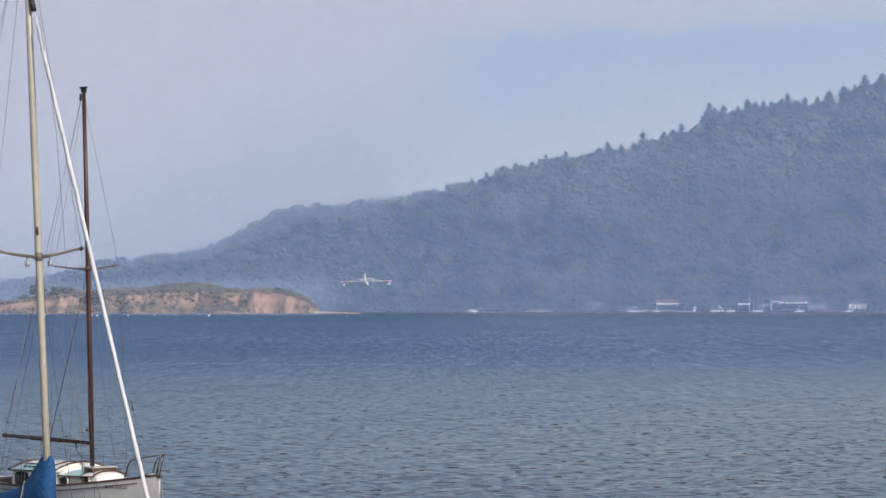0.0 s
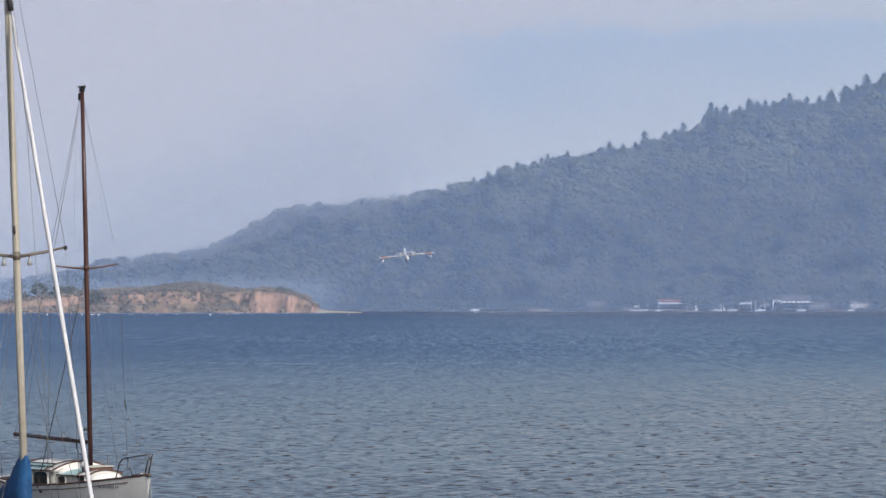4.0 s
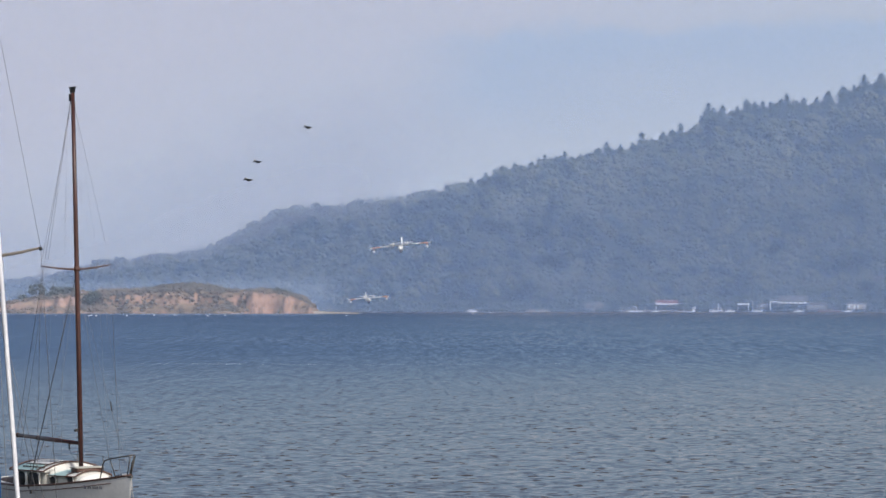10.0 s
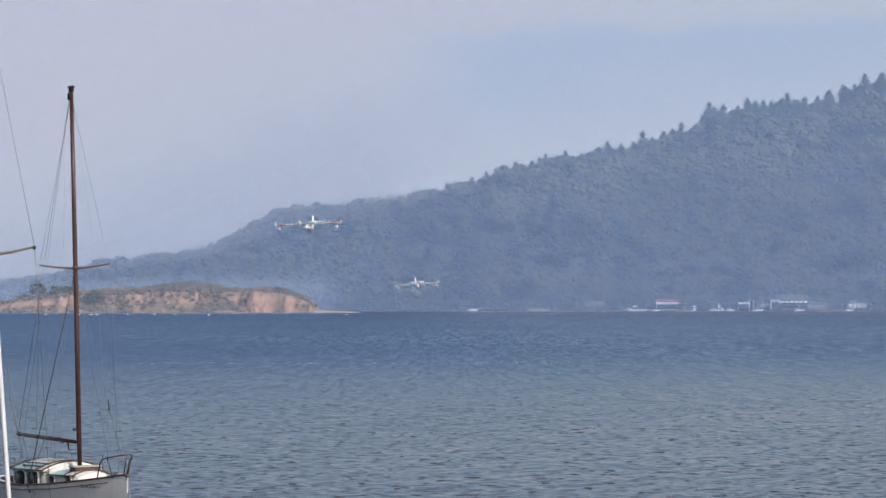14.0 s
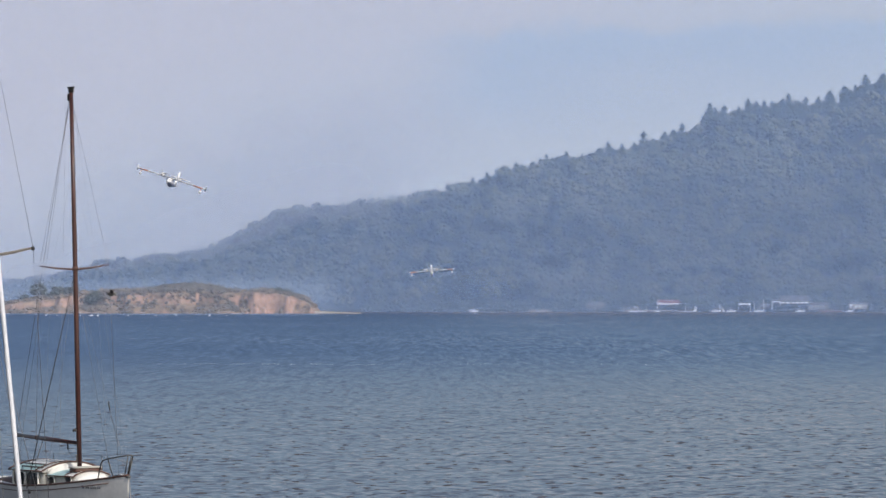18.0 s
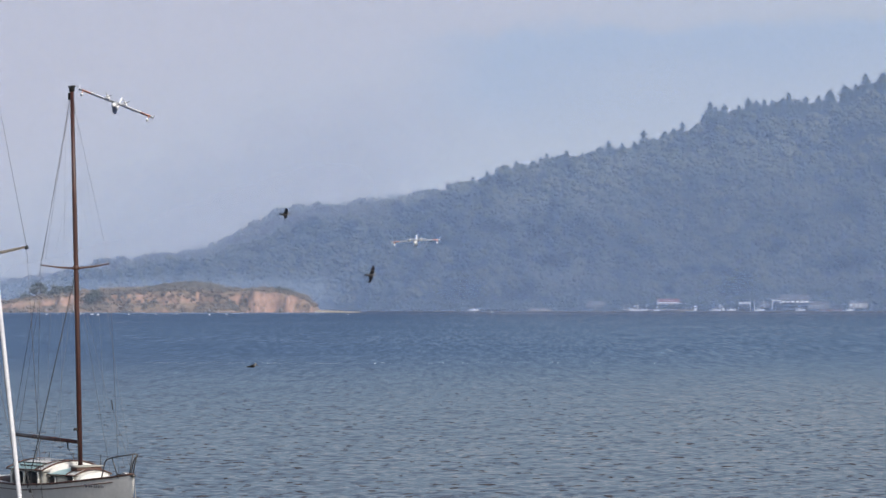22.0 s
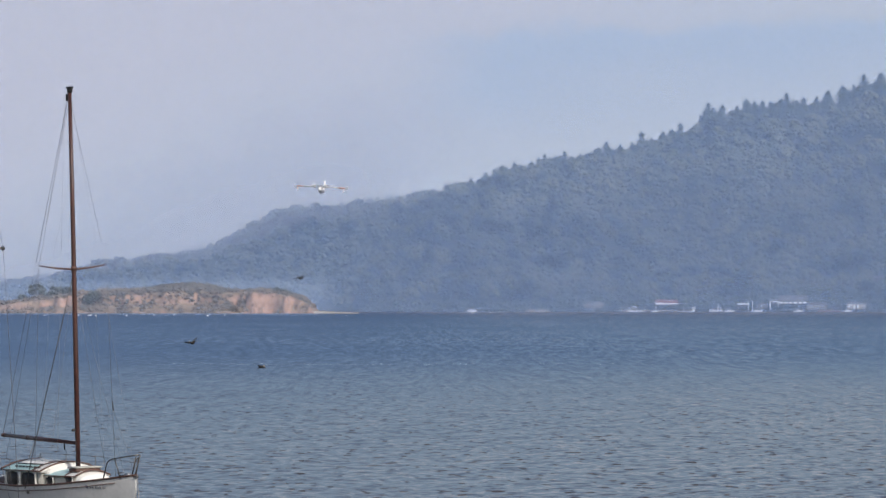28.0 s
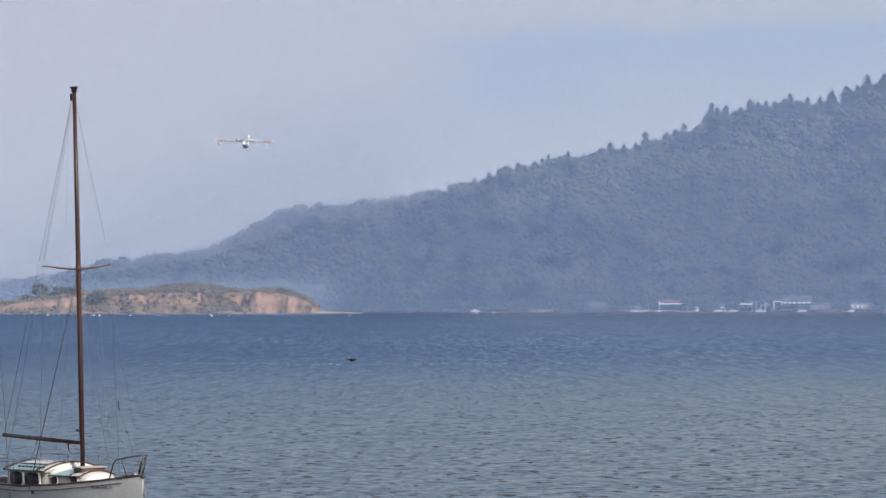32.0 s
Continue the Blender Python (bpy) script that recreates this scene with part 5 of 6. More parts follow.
def diver_splash():
    rng = np.random.default_rng(9)
    s = group("splash", "white splash of water thrown up by a diving pelican", "splash", "", pose(-17.3, 420.6, 0))
    c = [(0.75 * math.cos(a) * q + 0.1 * z, rng.uniform(-0.3, 0.3), 0.75 * math.sin(a) * q * (1 + 0.2 * z)) for a, q, z in zip(rng.uniform(0, math.pi, 170), rng.uniform(0.5, 1, 170) ** 0.6, rng.normal(0, 0.5, 170))]
    mound = drops("spray_mound", c, rng.uniform(0.02, 0.07, 170), s, "rounded burst of white spray", 41)
    jets = []
    for side, reach, tall in ((-1, 0.18, 1.05), (1, 0.55, 0.95)):
        q = rng.random(110) ** 0.8
        c = [(side * 0.36 + side * reach * u * u + rng.normal(0, 0.05), rng.normal(0, 0.12), tall * u + rng.normal(0, 0.05)) for u in q]
        jets.append(drops("spray_jet", c, 0.034 * (1.15 - q), s, "curved jet of white droplets", 43 + side))
    c = [(rng.normal(0.12, 0.5), rng.normal(0, 0.35), 0.0) for k in range(80)]
    patch = drops("foam_patch", c, rng.uniform(0.012, 0.035, 80), s, "thin streak of white foam", 47)
    return s, mound, jets, patch


def scoop_spray():
    rng = np.random.default_rng(19)
    s = group("spray_plume", "faint white spray trailing over the water behind a low aircraft", "spray", "", pose(-80, 3440, 0))
    c = [(x, rng.normal(0, 4), abs(rng.normal(0, 1)) * (1.7 + 0.04 * (20 - x))) for x in rng.normal(0, 15, 1500)]
    v, f = clump_cloud(c, rng.uniform(0.02, 0.065, 1500), 51, 0.3, 1.0)
    ob = new("droplets", raw_mesh("droplets", v, f, FOAM, False))
    ob.parent = s
    return s


def foam_line():
    """A broken line of foam lying on the water."""
    rng = np.random.default_rng(29)
    c = [(x, 447 + 3 * math.sin(x * 0.21) + rng.normal(0, 1.6), 0.03) for x in list(rng.uniform(-28, 4, 230)) + list(rng.uniform(4, 24, 60))]
    v, f = clump_cloud(c, rng.uniform(0.008, 0.020, 290), 53, 0.3, 0.6)
    tagged(new("foam_line", raw_mesh("foam_line", v, f, FOAM, False)), "thin broken line of white foam on the water", "foam", kind="stuff")


foam_line()
spray = scoop_spray()
_, spray_mound, spray_jets, foam_patch = diver_splash()


# ---- far shore: buildings, piers, boats ----
def house(x, y, z, w, d, h, rise, wall, roof, label, openings=3, along=True, grp="houses on the far shore", chim=False, panels=False):
    hs = group("waterside_house", label, "house", grp, pose(x, y, z))
    part("wall", boxed((-w / 2, -d / 2, 0), (w / 2, d / 2, h)), wall, hs, smooth=False)
    bm = bmesh.new()
    o = 0.5
    if along:
        a = [(-w / 2 - o, -d / 2 - o, h), (-w / 2 - o, 0, h + rise), (-w / 2 - o, d / 2 + o, h)]
        b = [(w / 2 + o, p[1], p[2]) for p in a]
    else:
        a = [(-w / 2 - o, -d / 2 - o, h), (0, -d / 2 - o, h + rise), (w / 2 + o, -d / 2 - o, h)]
        b = [(p[0], d / 2 + o, p[2]) for p in a]
    a2, b2 = [(p[0], p[1], p[2] + 0.25) for p in a], [(p[0], p[1], p[2] + 0.25) for p in b]
    ra, rb = ring(bm, a + list(reversed(a2))), ring(bm, b + list(reversed(b2)))
    skin(bm, [ra, rb])
    if not along:
        block(bm, (-w / 2 + 0.2, -d / 2 + 0.02, h), (-w / 2 + 0.3, -d / 2 + 0.1, h + 0.1))
    rf = part("roof", bm, roof, hs, smooth=False)
    gb = bmesh.new()
    if along:
        for sx in (-1, 1):
            v = ring(gb, [(sx * w / 2, -d / 2, h), (sx * w / 2, 0, h + rise), (sx * w / 2, d / 2, h)]) + ring(gb, [(sx * (w / 2 - 0.3), -d / 2, h), (sx * (w / 2 - 0.3), 0, h + rise), (sx * (w / 2 - 0.3), d / 2, h)])
            skin(gb, [v[:3], v[3:]])
    else:
        for sy in (-1, 1):
            v = ring(gb, [(-w / 2, sy * d / 2, h), (0, sy * d / 2, h + rise), (w / 2, sy * d / 2, h)]) + ring(gb, [(-w / 2, sy * (d / 2 - 0.3), h), (0, sy * (d / 2 - 0.3), h + rise), (w / 2, sy * (d / 2 - 0.3), h)])
            skin(gb, [v[:3], v[3:]])
    part("gable", gb, wall, hs, smooth=False)
    for k in range(openings):
        cx = -w / 2 + (k + 0.5) * w / openings
        ww = min(1.6, w / openings * 0.55)
        if panels:
            part("panel", boxed((cx - w / openings * 0.34, -d / 2 - 0.12, h * 0.62), (cx + w / openings * 0.34, -d / 2 + 0.02, h * 0.95)), HOUSE_WHITE, hs, "bright white wall panel", smooth=False)
        win = part("window", boxed((cx - ww / 2, -d / 2 - 0.06, h * 0.22), (cx + ww / 2, -d / 2 + 0.04, h * 0.56)), DARK_GLASS, hs, smooth=False)
        part("window_frame", boxed((cx - ww / 2 - 0.15, -d / 2 - 0.10, h * 0.56), (cx + ww / 2 + 0.15, -d / 2 + 0.02, h * 0.56 + 0.18)), HOUSE_WHITE, win, smooth=False)
    if chim:
        part("chimney", boxed((w * 0.2, -0.4, h), (w * 0.2 + 0.8, 0.4, h + rise + 1.2)), ROOF_GREY, rf, smooth=False)
    return hs


def pier(x0, x1, y, deck_z, label, step=3.0, width=4.0, edge=PILING):
    p = group("pier", label, "pier", "piers on the far shore", pose((x0 + x1) / 2, y, 0))
    half = (x1 - x0) / 2
    part("pier_deck", boxed((-half, -width / 2, deck_z - 0.3), (half, width / 2, deck_z)), HOUSE_GREY, p, smooth=False)
    me = finish(bar([(0, 0, -1.0), (0, 0, deck_z + 0.35)], 0.22, 7), "piling", PILING)
    k = -half
    while k <= half:
        for yy in (-width / 2, width / 2):
            ob = new("piling", me)
            ob.parent, ob.location = p, (k, yy, 0)
        k += step
    part("pier_beam", boxed((-half, -width / 2 - 0.12, deck_z - (0.7 if edge is PILING else 1.1)), (half, -width / 2, deck_z - 0.3)), edge, p, smooth=False)
    return p


def dock_gantry(x, y, w, h):
    """A painted timber frame that carries a gangway."""
    g = group("dock_gantry", "white timber gantry with a gangway on the pier", "gantry", "gantries on the piers", pose(x, y, 0.9))
    for sx in (-1, 1):
        part("post", boxed((sx * w / 2 - 0.22, -0.2, 0), (sx * w / 2 + 0.22, 0.2, h * (1.0 if sx < 0 else 0.8)), 0.03), HOUSE_WHITE, g, smooth=False)
    part("crossbeam", boxed((-w / 2 - 0.4, -0.25, h * 0.72), (w / 2 + 0.4, 0.25, h * 0.82), 0.03), HOUSE_WHITE, g, smooth=False)
    part("gangway", bar([(-w / 2, 0, h * 0.6), (-w / 2 - 4.5, 0, 0.3)], 0.24, 6), HOUSE_GREY, g, "grey sloping gangway")


def motorboat(x, y, length, label, cab=True, rz=0.0):
    b = group("motorboat", label, "boat", "small boats on the far shore", pose(x, y, 0, 0, 0, rz))
    s = length / 7.0
    part("hull", hull_mesh([(-3.5 * s, 1.0 * s, 0.9 * s, -0.2 * s, 0.4), (-1.5 * s, 1.2 * s, 0.95 * s, -0.3 * s, 0.4), (1.2 * s, 1.0 * s, 1.05 * s, -0.3 * s, 0.6), (2.6 * s, 0.6 * s, 1.2 * s, 0.0, 0.9), (3.5 * s, 0.03, 1.4 * s, 0.4 * s, 1.1)]), HOUSE_WHITE, b)
    if cab:
        c = part("cabin", arch_box(-0.8 * s, 1.2 * s, 0.8 * s, 0.7 * s, 0.9 * s, 2.1 * s, 1.9 * s, 0.15 * s, 0.5 * s), BUOY_WHITE, b)
        part("cabin_window", boxed((-0.5 * s, -0.84 * s, 1.4 * s), (0.9 * s, -0.72 * s, 1.85 * s)), DARK_GLASS, c, smooth=False)
    return b


def moored_yacht(x, y, h, label):
    b = group("moored_yacht", label, "boat", "yachts moored by the far shore", pose(x, y, 0))
    part("hull", hull_mesh([(-4, 0.8, 1.0, 0, 0.45), (-1, 1.3, 0.95, -0.4, 0.5), (2, 1.0, 1.05, -0.3, 0.7), (4.2, 0.03, 1.3, 0.2, 1.1)]), HOUSE_WHITE, b)
    part("cabin", arch_box(-1.5, 1.5, 0.8, 0.6, 0.95, 1.5, 1.35, 0.12, 0.3), BUOY_WHITE, b)
    part("mast", bar([(0.2, 0, 1.0), (0.1, 0, h)], [0.14, 0.10], 8), PLANE_GREY, b)
    part("boom", bar([(0.1, 0, 2.2), (-3.5, 0, 2.3)], 0.2, 8), SAIL_WHITE, b)
    return b


def shore_z(x, y):
    return max(float(hill_z(x, y)), 0.3)


Y0 = SHORE_Y - 4
# solid dark wall put in for the shaded open space under the roof
bh = house(190, Y0 + 6, 3.4, 18, 9, 3.4, 3.2, HOUSE_DARK, ROOF_RED, "grey boathouse with faded red roof on pilings", 4, True)
part("fascia", boxed((-8.6, -5.1, 2.9), (9.2, -4.9, 3.7)), HOUSE_WHITE, bh, "bright white fascia board", smooth=False)
part("post", boxed((-9.4, -5.0, -1.5), (-9.0, -4.6, 5.8)), HOUSE_WHITE, bh, smooth=False)
wh = house(281, Y0 + 4, 4.6, 7.5, 9, 4.4, 1.4, HOUSE_DARK, ROOF_GREY, "grey wharf building framed by white posts", 1, True)
for lo, hi in (((-3.9, -4.8, 0.2), (-3.2, -4.5, 4.4)), ((3.0, -4.8, 0.8), (3.7, -4.5, 4.4)), ((-3.9, -4.8, 3.7), (3.7, -4.55, 4.5)), ((-3.9, -4.8, -3.5), (-3.3, -4.5, 0.2))):
    part("white_post", boxed(lo, hi), HOUSE_WHITE, wh, smooth=False)
house(297, Y0 + 6, 4.6, 24, 10, 4.0, 5.0, HOUSE_DARK, ROOF_GREY, "long dark wharf building with a row of white panels", 6, True, panels=True)
house(317, Y0 + 7, 2.0, 17, 9, 3.6, 2.2, HOUSE_GREY, ROOF_GREY, "weathered tan shed over the water", 2, True)
house(333, Y0 + 9, 1.6, 10, 8, 2.4, 1.6, HOUSE_DARK, ROOF_GREY, "grey boat shed beside the pier", 2, False)
dh = house(351, Y0 + 7, 2.4, 15, 9, 4.0, 1.6, HOUSE_TAN, ROOF_GREY, "pale pink cottage with white-framed windows at the waterside", 3, True, chim=True)
for x in (-7.0, -2.6, 0.4):
    part("white_trim", boxed((x, -4.75, 0.6), (x + 1.0, -4.5, 3.8)), HOUSE_WHITE, dh, smooth=False)
house(255, Y0 + 10, 2.4, 9, 7, 3.4, 1.3, HOUSE_DARK, ROOF_PALE, "dark cottage with pale metal roof", 2, True)
house(133, Y0 + 22, 3.2, 9, 8, 3.6, 2.0, HOUSE_GREY, ROOF_GREY, "grey house among trees above the shore", 3, False)
house(124, Y0 + 18, 2.8, 6, 7, 3.4, 1.8, HOUSE_GREY, ROOF_GREY, "small grey house among trees above the shore", 2, True)
house(272, Y0 + 14, 2.6, 8, 7, 3.4, 1.8, HOUSE_GREY, ROOF_GREY, "grey cottage tucked under shore trees", 2, False)
house(-79, 4106, shore_z(-79, 4106) - 0.5, 7, 7, 3.0, 1.2, HOUSE_GREY, ROOF_GREY, "grey cabin beyond the island", 2, True)
for x, w, h, roof in ((311.8, 17, 4.6, ROOF_GREY), (296.8, 7, 4.0, ROOF_GREY), (350.7, 12, 3.6, ROOF_GREY), (379.6, 10, 5.0, ROOF_GREY)):
    yy = [c[1] for c in CLEARED if c[0] == x][0]
    house(x, yy, shore_z(x, yy) - 1.0, w, 8, h, 1.8, HOUSE_DARK, roof, "dark hillside house half hidden by trees", 3, True)
pier(152, 200, Y0 - 4, 1.6, "low pale wooden pier on dark pilings", 3.0, 4.0, HOUSE_TAN)
pier(196, 214, Y0 - 5, 1.2, "pale floating dock beside the boathouse", 3.0, 4.0, HOUSE_TAN)
pier(317, 336, Y0 - 6, 1.3, "short rust-red dock below the sheds", 3.2, 5.0, ROOF_RED)
pier(276, 330, Y0 - 3, 2.2, "long wooden wharf on tall dark pilings", 2.6, 6.0)
pier(226, 262, Y0 - 2, 1.3, "low grey dock along the shore")
for x, L, r in ((159, 6.5, 20), (163.5, 5.5, -30), (212, 7.5, 80), (236, 6.5, 90), (244, 5.5, 10), (342, 6, 15), (168, 5, 160), (180, 5, 10)):
    motorboat(x, Y0 - 9, L, "small white motorboat tied up by the shore", True, r)
for x, h in ((25, 8.5), (242, 15), (300, 17), (229, 11), (265, 10)):
    moored_yacht(x, Y0 - 16, h, "white yacht with a bare mast at its mooring")


for x, w, h in ((162.5, 2.6, 4.4), (212.5, 2.0, 3.6), (234.0, 2.2, 4.0)):
    dock_gantry(x, Y0 - 5, w, h)


def mooring_pole(x, y, h, m):
    p = group("mooring_pole", "slender pole standing in the shallows by the docks", "pole", "poles along the far shore", pose(x, y, 0))
    part("shaft", bar([(0, 0, -1.0), (0.05, 0, h)], [0.22, 0.13], 7), m, p)
    part("pole_cap", bar([(0.05, 0, h), (0.05, 0, h + 0.35)], [0.2, 0.05], 7), m, p)


for x, h, m in ((152, 5, HOUSE_WHITE), (156.5, 7, PLANE_GREY), (171, 4.5, HOUSE_WHITE), (178, 6, PILING), (204, 5.5, HOUSE_WHITE), (209, 4, PLANE_GREY), (233, 7, HOUSE_WHITE), (249, 8, PLANE_GREY), (258.5, 12, HOUSE_WHITE), (262, 9, HOUSE_WHITE),
                (266, 7, PLANE_GREY), (270, 10, HOUSE_WHITE), (337, 6, PLANE_GREY), (345.5, 8, HOUSE_WHITE), (361, 6, PLANE_GREY), (128, 4, HOUSE_WHITE)):
    mooring_pole(x, Y0 - 7, h, m)


def beach(x0, x1, y, z, m, label):
    bm = bmesh.new()
    n = 26
    rr = []
    for k in range(n + 1):
        q = k / n
        x = x0 + (x1 - x0) * q
        hgt = z * math.sin(math.pi * min(max(q, 0.02), 0.98)) ** 0.5 * (0.75 + 0.5 * float(vnoise(q * 9, 2.5, 5)))
        rr.append(ring(bm, [(x, y - 7, -0.4), (x, y - 2, hgt * 0.5), (x, y + 3, hgt), (x, y + 14, hgt * 0.9), (x, y + 16, -0.4)]))
    skin(bm, rr)
    return solid("beach", bm, m, label, "beach", "", "structure")


beach(70, 92, Y0 + 2, 2.2, BEACH, "pale eroded bank above a narrow beach")
beach(150, 365, Y0 + 8, 0.6, HILL_EARTH, "narrow dark foreshore below the houses")

rng = np.random.default_rng(88)
for k in range(26):
    x = rng.uniform(100, 372)
    yy = Y0 + rng.uniform(20, 44)
    h = rng.uniform(7, 14)
    spreading_tree("shore_tree", x, yy, shore_z(x, yy) - 0.3, h, h * rng.uniform(0.38, 0.55), 1500 + 5 * k, LEAF, "broad dark tree behind the waterside houses", "trees along the far shore", 34)


def spit():
    bm = bmesh.new()
    rr = []
    for k in range(30):
        q = k / 29
        x = -78 + 31 * q
        w, h = 7 * (1 - q) + 1.2, 1.5 * (1 - q) ** 1.3 + 0.35
        yy = ISLE_Y + 6 + 3 * math.sin(q * 5)
        rr.append(ring(bm, [tuple(set_out(p)) for p in ((x, yy - w, -0.5), (x, yy - w * 0.4, h * 0.8 + 0.9), (x, yy + w * 0.3, h + 0.9), (x, yy + w, -0.5))]))
    skin(bm, rr)
    solid("sand_spit", bm, BEACH, "low sand spit running off the island point", "beach", "", "structure")


spit()

for x, yy, r in ((-212, 2560, 0.42), (-210, 2610, 0.3), (-196, 2590, 0.36), (-188, 2570, 0.46), (-184, 2500, 0.36), (-178, 2470, 0.5), (-168, 2560, 0.36), (-156, 2600, 0.36), (-146, 2620, 0.3), (-121, 2480, 0.4), (-118, 2610, 0.3), (-52, 2600, 0.3), (21, 3300, 0.4), (35, 3500, 0.4)):
    b = group("mooring_buoy", "small white mooring float on the water", "buoy", "white floats off the island", pose(x, yy, 0))
    bm = bmesh.new()
    tube(bm, [(0, 0, -r * 0.6), (0, 0, -r * 0.3), (0, 0, r * 0.2), (0, 0, r * 0.7), (0, 0, r * 1.0)], [r * 0.5, r * 0.95, r * 1.0, r * 0.7, r * 0.2], 10)
    part("float_body", bm, BUOY_WHITE, b)
    part("buoy_ring", bar([(0, 0, r * 0.95), (0, 0, r * 1.25)], r * 0.12, 6), STEEL, b)


# ---- what moves ----
def flap(bird, beat, spans, rest, phase=0.0):
    """Wing beats: spans of (start, end, swing in degrees); outside them the wings hold the rest angle."""
    for w in [c for c in bird.children if c.name.startswith("wing")]:
        side = 1 if w.location.y > 0 else -1
        outer = [c for c in w.children if c.name.startswith("outer_wing")][0]
        rows_w, rows_o = [], []
        t, last = 0.0, None
        while t <= 32.001:
            swing = 0.0
            for a, b, amp in spans:
                if a <= t <= b:
                    swing = amp
            live = swing > 0
            ang = rest + swing * math.sin(2 * math.pi * beat * t + phase)
            out = -rest * 1.6 + swing * 0.8 * math.sin(2 * math.pi * beat * t + phase - 0.7)
            if live or last is None or last or t + 0.1 > 32:
                rows_w.append((t, pose(*w.location, side * ang, 0, 0)))
                rows_o.append((t, pose(0, side * 0.52, 0.01, side * out, 0, -side * 14)))
            last = live
            t = round(t + 0.1, 3)
        walk(w, rows_w)
        walk(outer, rows_o)


def spin(plane, turn):
    for p in [c for c in plane.children if c.name.startswith("propeller")]:
        loc = tuple(p.location)
        walk(p, [(k * 0.1, pose(*loc, turn * k, 0, 0)) for k in range(321)])


def carry(thing, rows):
    walk(thing, [(t, pose(x, y, z, rx, ry, rz)) for t, x, y, z, rx, ry, rz in rows])


